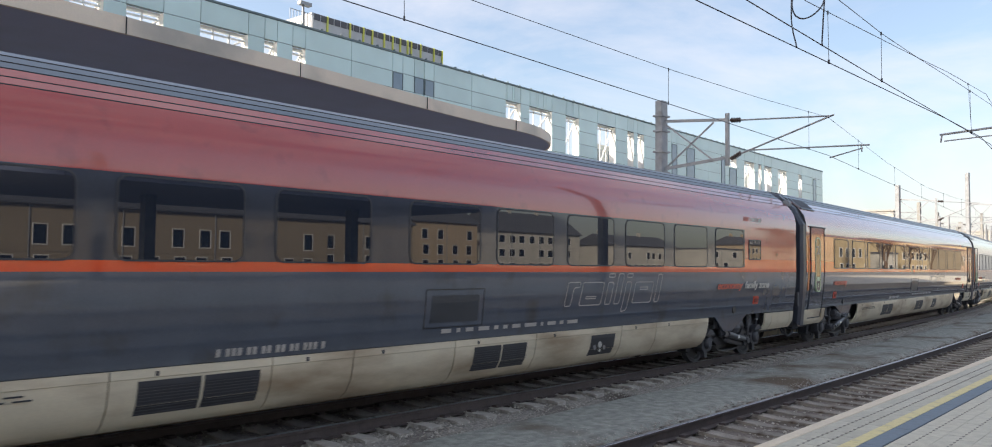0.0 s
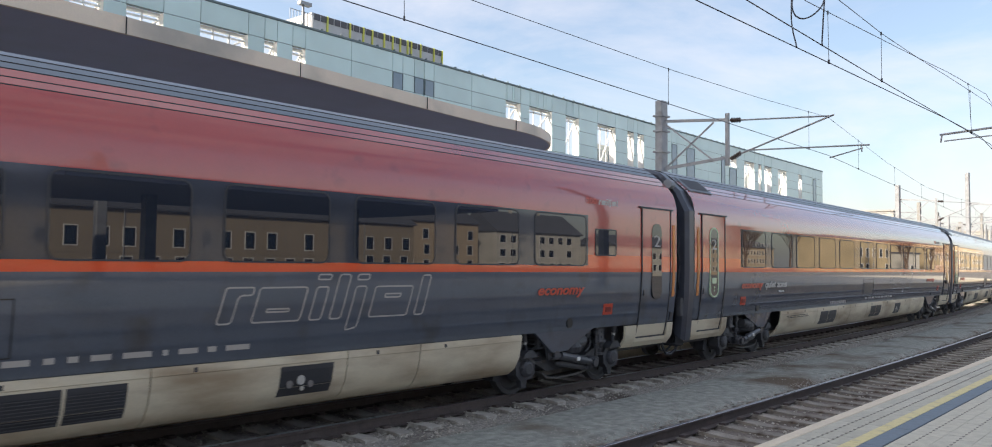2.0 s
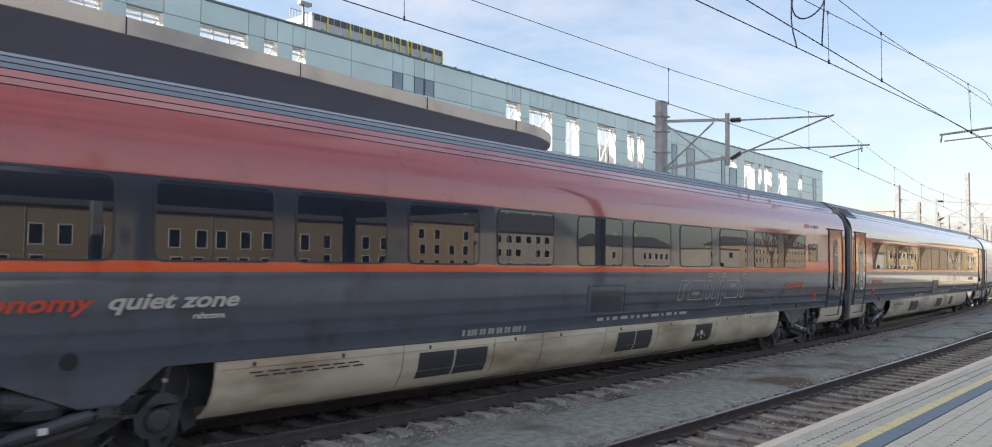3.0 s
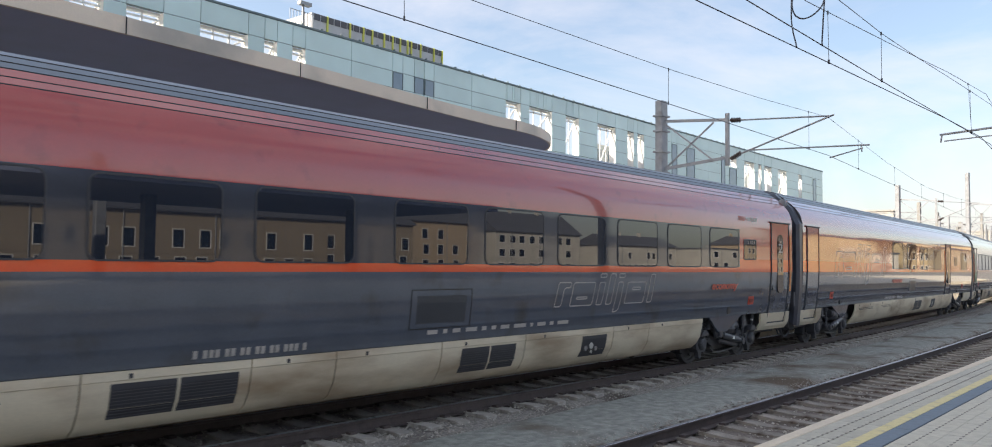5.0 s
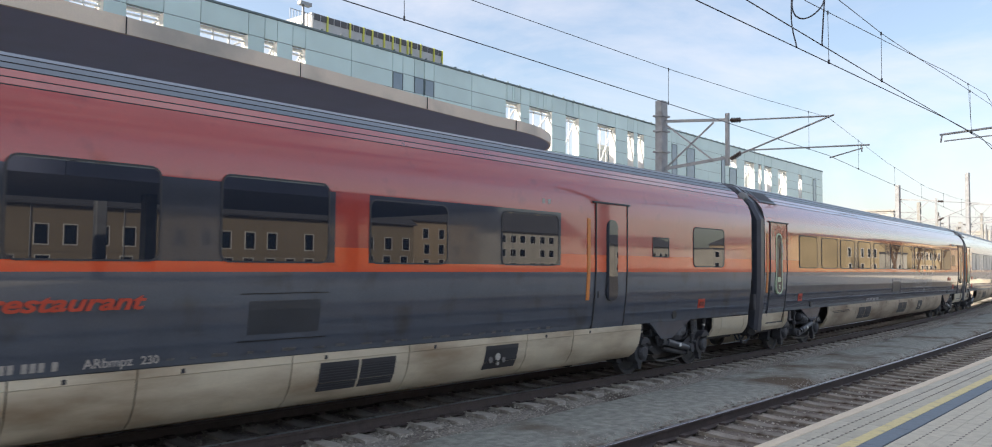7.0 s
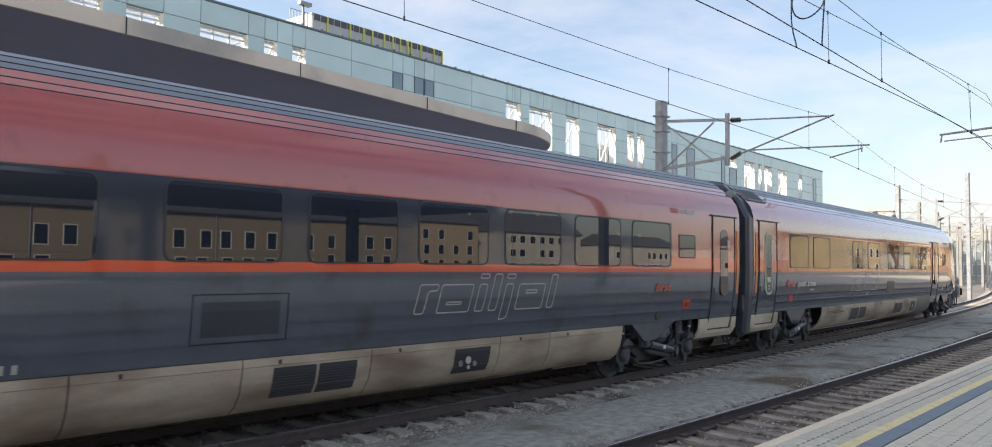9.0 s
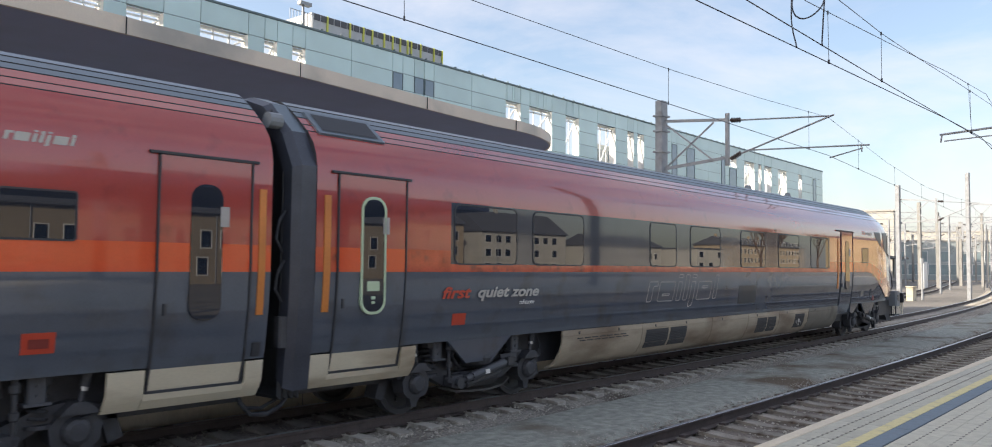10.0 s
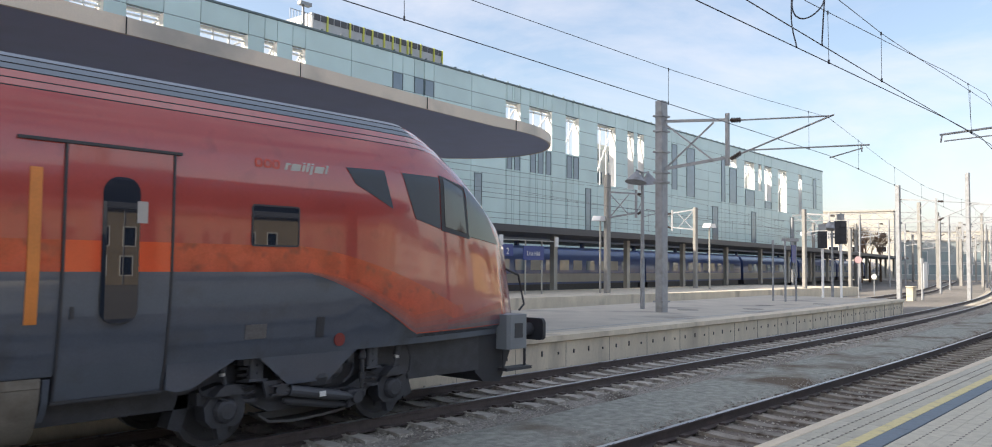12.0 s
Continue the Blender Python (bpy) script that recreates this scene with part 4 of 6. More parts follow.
def economy_car(label, b_door=True, zone="", a_words="economy", b_words="economy"):
    car = common_car(label, [(2.70, 23.10)])
    for a, b in ECONOMY:
        car_window(car, a, b)
    car_window(car, CAR - 3.28, CAR - 2.59, 2.36, 2.84, 0.02)
    ends(car, True, b_door)
    logo_shapes(car, 15.91, 1.46, 0.55, 0.02)
    if a_words:
        lettering(a_words, 0.23, 2.74 - CAR / 2, -1.412, 1.68, REDTEXT, car, shear=0.3, bold=0.006, fit=1.30)
    if zone:
        lettering("quiet zone", 0.23, 4.17 - CAR / 2, -1.412, 1.68, PALETEXT, car, shear=0.3, bold=0.006, fit=1.47)
        lettering("ruhezone", 0.10, 5.1 - CAR / 2, -1.404, 1.55, WHITE, car, shear=0.2)
    if b_words:
        lettering(b_words, 0.23, 21.65 - CAR / 2, -1.412, 1.68, REDTEXT, car, shear=0.3, bold=0.006, fit=1.32)
    if not b_door:
        lettering("family zone", 0.23, 23.08 - CAR / 2, -1.412, 1.68, PALETEXT, car, shear=0.3, bold=0.006, fit=1.42)
    small_mark(car, 23.02, 3.28)
    number_row(car)
    bars(car, 13.0, 1.17, [0.2, 0.08, 0.16, 0.24, 0.1, 0.1, 0.2, 0.3, 0.06, 0.22, 0.1, 0.3], 0.06, OUTLINE, gap=0.12)
    return car


cars = [
    economy_car("red and dark-grey economy coach with doorless rear end", b_door=False),
    economy_car("red and dark-grey economy coach with orange stripe"),
    economy_car("red and dark-grey economy coach marked quiet zone", zone="quiet zone"),
    economy_car("red and dark-grey economy coach with orange stripe"),
]

# restaurant coach
car = common_car("red restaurant coach with large outlined mark and few windows", [(9.85, 13.85), (14.40, 18.62)], vent_at=12.66, box_edges=False, front_vents=False)
for a, b in ((10.07, 11.56), (12.26, 13.75)):
    car_window(car, a, b, 2.17, 3.16)
for a, b in ((14.41, 15.87), (17.07, 18.55), (23.35, 24.82)):
    car_window(car, a, b, 2.17, 3.02)
car_window(car, 21.66, 22.30, 2.36, 2.75, 0.02)
car_door(car, 19.65, 20.72, "")
ends(car, True, False, a_plain=True)
logo_shapes(car, 3.07, 1.92, 1.0)
lettering("restaurant", 0.23, 9.93 - CAR / 2, -1.412, 1.68, REDTEXT, car, shear=0.3, bold=0.006, fit=1.5)
number_row(car, 9.13, "ARbmpz")
flat(car, "grab_strip", 19.40, 19.49, 1.56, 3.02, YELLOW_BAR, 0.012)
bars(car, 18.1, 3.2, [0.07, 0.07], 0.08, OUTLINE, gap=0.08)
cars.append(car)

# first-class coach
car = common_car("red and dark-grey first-class coach with grimy brown skirt", [(2.70, 23.10)], finish=DULL)
for a, b in ECONOMY:
    car_window(car, a, b)
car_window(car, CAR - 3.20, CAR - 2.50, 2.36, 2.84, 0.02)
ends(car, True, True, "1", "1")
logo_shapes(car, 15.91, 1.46, 0.55, 0.02)
lettering("first", 0.23, 22.45 - CAR / 2, -1.412, 1.68, REDTEXT, car, shear=0.3, bold=0.006, fit=0.62)
small_mark(car, 23.02, 3.28)
number_row(car)
cars.append(car)

# driving coach with the nose
NOSE_FROM, NOSE_TO = 22.6, 27.6


def nose_shape(u, j, y, z):
    """Narrows the section, drops the roof and bends the stripe towards the front."""
    if u <= NOSE_FROM:
        return (u, y, z)
    t = (u - NOSE_FROM) / (NOSE_TO - NOSE_FROM)
    roof = 4.35 - 1.87 * max(0.0, (t - 0.46) / 0.54) ** 1.85
    low = max(2.06 - 3.5 * t ** 1.5, 1.20)
    high = max(2.37 - 1.8 * t ** 1.5, low + 0.04)
    if j == 3:
        z2 = low
    elif j == 4:
        z2 = low + (high - low) * 0.4
    elif j == 5:
        z2 = high
    elif j < 3:
        z2 = min(z, low - 0.02 * (3 - j))
    else:
        z2 = min(z, 2.45 + (z - 2.45) * (roof - 2.45) / 1.9)
    squeeze = 1.0 - 0.50 * (max(0.0, t - 0.2) / 0.8) ** 2 - 0.08 * max(0.0, t - 0.9) / 0.1
    x = u - 0.30 * max(0.0, (z2 - 1.4) / 1.2) * t * t
    return (x, y * squeeze, z2)


def nose_paint(u, j, kind, k):
    if u > 25.05 and kind in ("roof", "groove"):
        k = 2
    if u > 26.0 and kind in ("line", "stripe"):
        k = 2
    if u > 26.35 and j >= 9:
        k = 7
    return k


def nose_point(u, z, out=0.008):
    """A point on the side of the nose, a little proud."""
    ring = [nose_shape(u, j, y, q) for j, (y, q, _) in enumerate(ROWS)]
    for a, b in zip(ring[3:], ring[4:]):
        if min(a[2], b[2]) <= z <= max(a[2], b[2]) and abs(b[2] - a[2]) > 1e-6:
            f = (z - a[2]) / (b[2] - a[2])
            return (a[0] + (b[0] - a[0]) * f - CAR / 2, a[1] + (b[1] - a[1]) * f - out, z)
    return (ring[-1][0] - CAR / 2, ring[-1][1] - out, ring[-1][2])


def nose_patch(name, corners, material, out=0.008, n=8, label="", parent=None):
    g = Geo()
    (a, b, c, d) = corners
    at = lambda s, t: tuple((1 - s) * (1 - t) * a[i] + s * (1 - t) * b[i] + s * t * c[i] + (1 - s) * t * d[i] for i in (0, 1))
    for i in range(n):
        for j in range(n):
            g.face([nose_point(*at(p / n, q / n), out) for p, q in ((i, j), (i + 1, j), (i + 1, j + 1), (i, j + 1))])
    return part(name, g, material, parent, label, smooth=True)


car = thing("driving_coach", "red and dark-grey driving coach with sloping rounded nose", "train car", "coaches of the train")
bands7 = [(2.70, 18.86)]
u7 = sorted({0.30, 0.32, 2.70, 6.5, 13.0, 18.86, 19.45, 21.5, *[NOSE_FROM + (NOSE_TO - NOSE_FROM) * i / 30 for i in range(31)]})
shell = body_shell(u7, bands7, nose_shape, ends=(True, True), paint=nose_paint)
shell.materials[1] = mat("dirty_orange_coach_paint", (0.47, 0.068, 0.028), 0.14, var=0.25, scale=4, coat=0.4, stain=(0.16, 0.045, 0.03), stain_scale=5.0, stain_at=(0.55, 0.75))
part("body", shell, None, car)
underframe(car, 0.4, 26.4)
bogie(car, 3.60)
bogie(car, 23.1, True)
end_gangway(car, -0.02, 0.31)
# the last panel's dark finish holds shade as well as grime
for i, (a, b) in enumerate([(5.57, 8.25), (8.25, 11.3), (11.3, 13.25), (13.25, 15.2), (15.2, 17.3), (17.3, 19.75)]):
    skirt_panel(car, a, b, {1: [(8.4, 9.3), (9.38, 10.1)], 3: [(13.8, 14.4), (14.45, 15.0)], 4: [(16.3, 17.0)]}.get(i, ()), slots=i == 0, finish=SHADED_DIRTY if i == 5 else DULL)
skirt_panel(car, 0.31, 0.62, door=True)
skirt_panel(car, 1.83, 2.12, door=True)
skirt_panel(car, 19.76, 19.84, door=True, finish=GREY)
g = Geo()
plate(g, [(u - CAR / 2, z) for u, z in ((21.0, 1.07), (21.0, 0.80), (21.12, 0.76), (21.3, 0.78), (21.85, 1.07))], -1.31, -1.26)
part("bogie_apron", g, GREY, car)
for q in ((22.12, 1.07), (2.75, 1.07)):
    g = Geo()
    plate(g, [(q[0] + du - CAR / 2, z) for du, z in ((0.0, 1.07), (0.42, 0.70), (1.02, 0.70), (1.5, 1.07))], -1.30, -1.25)
    part("bogie_apron", g, GREY, car)
car_door(car, 0.62, 1.82, "1", green=True)
car_door(car, 19.86, 20.99, "1", rail=0.42, low=0.80, foot=GREY)
flat(car, "grab_strip", 0.42, 0.52, 1.56, 3.02, YELLOW_BAR, 0.012)
flat(car, "grab_strip", 19.56, 19.67, 1.56, 3.05, YELLOW_BAR, 0.012)
roof_hatch(car, 0.45, 1.55)
for a, b in ((2.77, 4.22), (4.63, 6.09), (8.40, 9.48), (10.1, 11.55), (12.65, 14.1), (14.95, 16.4), (17.3, 18.76)):
    car_window(car, a, b)
car_window(car, 21.93, 22.58, 2.36, 2.84, 0.02)
logo_shapes(car, 8.3, 1.46, 0.53, 0.02)
lettering("first", 0.23, 2.52 - CAR / 2, -1.412, 1.68, REDTEXT, car, shear=0.3, bold=0.006, fit=0.62)
lettering("quiet zone", 0.23, 3.28 - CAR / 2, -1.412, 1.68, PALETEXT, car, shear=0.3, bold=0.006, fit=1.50)
lettering("ruhezone", 0.10, 4.3 - CAR / 2, -1.404, 1.55, WHITE, car, shear=0.2)
flat(car, "vent_panel", 12.6, 13.6, 1.30, 1.74, LOUVRE, 0.004)
FLASH = mat("dark_navy_nose_paint", (0.034, 0.044, 0.062), 0.38, var=0.1)


def stripe_fade(car):
    """The stripe's lower edge runs out into the grey in steps of blended paint."""
    steps = 6
    edge = lambda t: max(2.06 - 3.5 * t ** 1.5, 1.20)
    for i in range(steps):
        f = (i + 0.5) / steps
        blend = tuple(a * f + b * (1 - f) for a, b in zip((0.42, 0.063, 0.028), (0.080, 0.092, 0.115)))
        paint = mat("orange_to_grey_paint", blend, 0.17, var=0.2, scale=5, coat=0.5)
        g = Geo()
        n = 24
        for k in range(n):
            quad = []
            for kk, ii in ((k, i), (k + 1, i), (k + 1, i + 1), (k, i + 1)):
                t = 0.02 + 0.60 * kk / n
                width = 0.34 * min(1.0, t / 0.35) + 0.5 * max(0.0, t - 0.35)
                u = NOSE_FROM + t * (NOSE_TO - NOSE_FROM)
                quad.append(nose_point(u, max(1.215, edge(t) - 0.10 * min(1.0, t / 0.35) + width * ii / steps), 0.004))
            g.face(quad)
        part("stripe_fade", g, paint, car, smooth=True)

    # its end runs out into the red
    for i in range(6):
        f = (i + 0.5) / 6
        blend = tuple(a * (1 - f) + b * f for a, b in zip((0.46, 0.066, 0.028), (0.315, 0.050, 0.041)))
        paint = mat("orange_to_red_paint", blend, 0.17, var=0.2, scale=5, coat=0.5)
        u0, u1 = 25.2 + 0.135 * i, 25.2 + 0.135 * (i + 1)
        top = lambda u: max(2.37 - 1.8 * ((u - NOSE_FROM) / 5.0) ** 1.5, 1.24)
        nose_patch("stripe_end", [(u0, top(u0) - 0.22), (u1, top(u1) - 0.22), (u1, top(u1)), (u0, top(u0))], paint, 0.006, 3, parent=car)
    # dull grey lower lip of the nose
    for i in range(4):
        f = (i + 0.5) / 4
        blend = tuple(a * (1 - f) + b * f for a, b in zip((0.10, 0.105, 0.125), (0.315, 0.050, 0.041)))
        paint = mat("grey_to_red_paint", blend, 0.2, var=0.2, scale=5, coat=0.4)
        nose_patch("lower_lip", [(25.3, 1.215 + 0.035 * i), (26.95, 1.215 + 0.085 * i), (26.95, 1.30 + 0.085 * i), (25.3, 1.25 + 0.035 * i)], paint, 0.008, 6, parent=car)


stripe_fade(car)
nose_patch("dark_flash", [(23.45, 3.20), (24.14, 2.91), (23.96, 3.42), (23.29, 3.40)], FLASH, parent=car)
nose_patch("dark_flash", [(24.61, 2.80), (25.20, 2.68), (25.19, 3.43), (24.32, 3.42)], FLASH, parent=car)
nose_patch("cab_window_frame", [(25.22, 2.66), (26.02, 2.56), (25.94, 3.36), (25.22, 3.47)], BLACK, 0.010, parent=car)
nose_patch("cab_window", [(25.31, 2.72), (25.92, 2.64), (25.87, 3.30), (25.31, 3.43)], GLASS, 0.018, parent=car, label="clear cab side window")
nose_patch("windscreen", [(26.00, 2.60), (27.08, 2.50), (26.66, 3.04), (25.97, 3.40)], GLASS, 0.014, parent=car)
flat(car, "lamp_bracket", 22.9, 23.02, 1.25, 1.5, BLACK, 0.01)
g = Geo()
g.rod((23.28 - CAR / 2, -1.345, 1.2), (23.28 - CAR / 2, -1.25, 1.2), 0.085, 14)
part("jacking_hole", g, PLUG, car)
small_mark(car, 21.95, 3.28)
# front end: buffers, plates, plough, steps, handrail
for s in (-1, 1):
    g = Geo()
    g.rod((27.2 - CAR / 2, 0.87 * s, 1.08), (27.72 - CAR / 2, 0.87 * s, 1.08), 0.11, 14)
    buf = part("buffer", g, UNDER, car, smooth=True)
    g = Geo()
    g.extrude(round_rect(0.87 * s - 0.3, 0.87 * s + 0.3, 0.90, 1.27, 0.08), 27.72 - CAR / 2, 27.80 - CAR / 2, "x")
    part("buffer_head", g, BLACK, buf)
    g = Geo()
    g.box(26.85 - CAR / 2, 27.35 - CAR / 2, 0.87 * s - 0.28, 0.87 * s + 0.28, 0.80, 1.36, ch=0.05)
    housing = part("buffer_housing", g, STEELGREY, car, "pale grey buffer housing")
    g = Geo()
    y = 0.87 * s + (0.28 if s > 0 else -0.28)
    g.box(27.0 - CAR / 2, 27.2 - CAR / 2, min(y, y + 0.008 * s), max(y, y + 0.008 * s), 0.98, 1.22)
    part("housing_plate", g, LOUVRE, housing)
    g = Geo()
    for x in (26.95, 27.5):
        g.rod((x - CAR / 2, 0.95 * s, 0.82), (x - CAR / 2, 0.95 * s, 0.48), 0.025, 6)
    g.box(26.9 - CAR / 2, 27.55 - CAR / 2, 0.95 * s - 0.12, 0.95 * s + 0.1, 0.44, 0.49)
    part("front_step", g, UNDER, car)
    g = Geo()
    g.tube([(27.2 - CAR / 2, 0.78 * s, 2.1), (27.5 - CAR / 2, 0.80 * s, 2.0), (27.66 - CAR / 2, 0.80 * s, 1.5), (27.55 - CAR / 2, 0.78 * s, 1.4)], 0.018)
    part("handrail", g, BLACK, car)
g = Geo()
g.extrude([(26.3, 1.06), (26.35, 0.46), (26.55, 0.30), (26.95, 0.26), (27.2, 0.75), (27.25, 1.2)], -0.88, 0.88, "y")
g.v = [(x - CAR / 2, y, z) for x, y, z in g.v]
part("snow_plough", g, BLACK, car)
for u in (16.0, 18.9):
    g = Geo()
    g.rod((u - CAR / 2, -0.15, 4.33), (u - CAR / 2, -0.15, 4.47), 0.12, 10, r2=0.07)
    part("roof_aerial", g, STEELGREY, car)
g = Geo()
g.rod((27.1 - CAR / 2, 0, 1.0), (27.75 - CAR / 2, 0, 1.0), 0.09, 10)
g.box(27.6 - CAR / 2, 27.8 - CAR / 2, -0.12, 0.12, 0.85, 1.12)
part("coupling_hook", g, UNDER, car)
for c in (2.94, 22.05):
    flat(car, "valve_box", c - 0.14, c + 0.14, 1.28, 1.45, REDTEXT if c < 5 else STEEL, 0.008)
cars.append(car)


# ---- overhead line masts ----
def mast(x, y, top, base=0.0, w=0.34, material=None, label="grey steel lattice-plated mast for the overhead line"):
    g = Geo()
    g.box(-w / 2, w / 2, -w * 0.35, w * 0.35, base, top, ch=0.03)
    m = thing("overhead_line_mast", label, "mast", "overhead line masts", at=Matrix.Translation((x, y, 0)), geo=g, mats=material or GALV)
    return m


m1 = mast(26.15, 14.9, 8.18, 0.55, 0.42)
m2 = mast(65.2, 17.35, 8.4, -0.24, 0.42)
m3 = mast(73.5, 14.4, 9.9, -0.24, 0.42)



# ---- facade of the office building: panels, openings, roof box ----
HOLES = [(21.5, 23.7, 17.1), (25.3, 28.0, 17.1), (30.9, 35.0, 17.1), (36.5, 37.7, 17.1), (39.2, 40.5, 17.1), (67.1, 69.7, 17.1), (71.3, 75.6, 15.6), (78.4, 81.2, 15.6), (85.3, 89.6, 12.5), (92.6, 94.2, 12.5), (95.2, 96.9, 12.5),
         (124.2, 127.3, 18.65), (130.4, 134.6, 15.6), (136.3, 137.6, 15.6), (138.9, 142.2, 14.05), (145.3, 149.5, 12.5), (155.6, 157.4, 12.5)]
PANES = [(50.4, 51.7, 18.65, 20.2), (53.2, 54.5, 18.65, 20.2), (54.6, 55.9, 18.65, 20.2), (71.5, 72.5, 12.7, 15.4), (72.9, 73.9, 12.7, 15.4), (74.4, 75.4, 12.7, 15.4), (67.3, 68.2, 12.7, 15.4), (68.6, 69.6, 12.7, 15.4), (78.6, 79.7, 12.7, 15.4), (80.0, 81.1, 12.7, 15.4),
         (104.8, 106.4, 13.4, 20.0), (109.4, 112.0, 12.7, 20.0), (121.3, 122.7, 12.7, 20.0), (124.4, 127.1, 12.7, 18.4), (130.6, 134.4, 12.7, 15.4), (139.0, 142.0, 12.7, 13.9), (163.6, 165.3, 14.1, 20.0),
         (62.0, 63.2, 6.5, 11.8), (82.6, 83.8, 6.5, 11.8), (101.0, 102.4, 6.5, 11.8), (118.0, 120.0, 6.5, 11.8), (133.0, 135.0, 6.5, 11.8), (151.0, 153.0, 6.5, 11.8)]
LEVELS = [-0.2, 3.1, 6.3, 7.85, 9.4, 10.95, 12.5, 14.05, 15.6, 17.1, 18.65, 20.2, 21.95]
WINGLASS = mat("blue_grey_window_pane", (0.20, 0.26, 0.31), 0.06, var=0.1, ior=1.7)
REVEAL = mat("white_reveal_paint", (0.86, 0.85, 0.82), 0.6, var=0.04)
cuts = sorted({-60.0, -30.0, 0.0, 8.0, 15.0, 169.3, *[e for h in HOLES for e in h[:2]], *[e for q in PANES if q[2] > 12 for e in q[:2]]})
cols = []
for a, b in zip(cuts, cuts[1:]):
    n = max(1, round((b - a) / 4.6)) if a >= 0 else 2
    cols += [(a + (b - a) * i / n, a + (b - a) * (i + 1) / n) for i in range(n)]
lone, far_panels = 0, Geo()
for a, b in cols:
    if b - a < 0.05:
        continue
    for z0, z1 in zip(LEVELS, LEVELS[1:]):
        xm, zm = (a + b) / 2, (z0 + z1) / 2
        if any(h0 < xm < h1 and hb < zm < 20.2 for h0, h1, hb in HOLES):
            continue
        gp = 0.025
        if 25 < a < 100 and z0 > 12 and lone < 300:
            lone += 1
            g = Geo()
            g.box(a + gp, b - gp, 0.0, 0.06, z0 + gp, z1 - gp)
            part("facade_panel", g, CLAD, building)
        else:
            far_panels.box(a + gp, b - gp, 0.0, 0.06, z0 + gp, z1 - gp)
tagged(part("facade_panels_joined", far_panels, CLAD, building), kind="stuff")
for a, b, z0, z1 in PANES:
    g = Geo()
    g.box(a, b, -0.03, 0.0, z0, z1)
    w = part("window", g, WINGLASS, building)
    g = Geo()
    for x in (a, b - 0.08):
        g.box(x, x + 0.08, -0.07, -0.03, z0, z1)
    g.box(a, b, -0.07, -0.03, z1 - 0.08, z1)
    part("window_frame", g, CLADJOINT, w)
for a, b, zb in HOLES:
    g = Geo()
    g.box(b, b + 0.05, 0.07, 0.95, zb, 20.2)
    g.box(a - 0.05, a, 0.07, 0.95, zb, 20.2)
    g.box(a, b, 0.07, 0.95, zb - 0.06, zb)
    g.box(a, b, 0.5, 0.95, 20.0, 20.2)
    part("opening_reveal", g, REVEAL, building)
    g = Geo()
    n = max(1, round((b - a) / 1.4))
    for i in range(1, n):
        x = a + (b - a) * i / n
        g.box(x - 0.06, x + 0.06, 0.5, 0.62, zb, 20.2)
    g.beam((a, 0.7, zb), (b, 0.7, 19.8), 0.12, 0.14)
    g.box(a, b, 0.5, 0.62, 19.6, 19.75)
    part("steel_bracing", g, REVEAL, building)
# parapet cap and screen backing
g = Geo()
g.box(-60, 169.3, -0.08, 0.5, 21.95, 22.12)
for i in range(60):
    g.box(40 + 2.1 * i, 40 + 2.1 * i + 0.12, -0.1, 0.1, 22.12, 22.25)
part("parapet_cap", g, CLADJOINT, building)
backs = sorted(HOLES)
edges = [-60.0] + [e for h in backs for e in h[:2]] + [169.3]
for a, b in zip(edges[0::2], edges[1::2]):
    g = Geo()
    g.box(a + 0.06, b - 0.06, 0.10, 0.5, 12.4, 21.9)
    part("screen_wall", g, CLADJOINT, building)
for a, b, zb in HOLES:
    g = Geo()
    g.box(a - 0.06, b + 0.06, 0.10, 0.49, 20.22, 21.9)
    if zb > 12.5:
        k = Geo()
        k.box(a - 0.06, b + 0.06, 0.10, 0.49, 12.4, zb - 0.06)
        part("screen_wall", k, CLADJOINT, building)
    part("screen_wall", g, CLADJOINT, building)
# white inner walls behind some of the openings
for a, b, top in ((86.5, 100.0, 18.4), (133.0, 142.0, 19.0), (148.0, 160.0, 19.4), (38.5, 44.5, 19.2)):
    g = Geo()
    g.box(a, b, 3.0, 3.4, 12.0, top)
    iw = part("inner_wall", g, REVEAL, building)
    for i in range(int((b - a) / 2.6)):
        for z in (13.2, 16.2):
            x = a + 0.8 + 2.6 * i
            g = Geo()
            g.box(x, x + 1.0, 2.95, 3.0, z, z + 1.5)
            part("inner_window", g, WINGLASS, iw)
# roof box with yellow fins
g = Geo()
g.box(42.7, 59.4, 2.2, 6.0, 22.1, 24.3)
roof_box = part("plant_room", g, mat("grey_plant_room", (0.46, 0.47, 0.49), 0.5, var=0.1), building, "grey rooftop plant room")
FIN = mat("yellow_green_fin", (0.62, 0.62, 0.12), 0.5, var=0.05)
for i, x in enumerate((42.3, 44.9, 46.5, 47.6, 49.1, 50.2, 51.2, 52.2, 52.7, 54.0, 55.9, 57.1)):
    g = Geo()
    x += 2.1
    g.box(x - 0.07, x + 0.07, 2.05, 2.2, 22.1, 24.3)
    part("fin", g, FIN, roof_box)
g = Geo()
for i in range(22):
    x = 43.0 + i * 0.75
    g.box(x, x + 0.62, 2.15, 2.2, 23.7, 24.25)
part("upper_louvres", g, mat("dark_louvre", (0.08, 0.08, 0.09), 0.5), roof_box)
for i in range(9):
    g = Geo()
    g.box(40.0 + i * 0.3, 40.05 + i * 0.3, 1.6, 1.64, 22.1, 23.848)
    part("railing_bar", g, GALV, building)
g = Geo()
g.box(40.0, 42.5, 1.6, 1.64, 23.85, 23.9)
part("top_rail", g, GALV, building)
g = Geo()
g.box(41.0, 42.2, 1.5, 2.0, 24.5, 24.8)
g.box(41.4, 41.55, 1.7, 1.85, 22.1, 24.55)
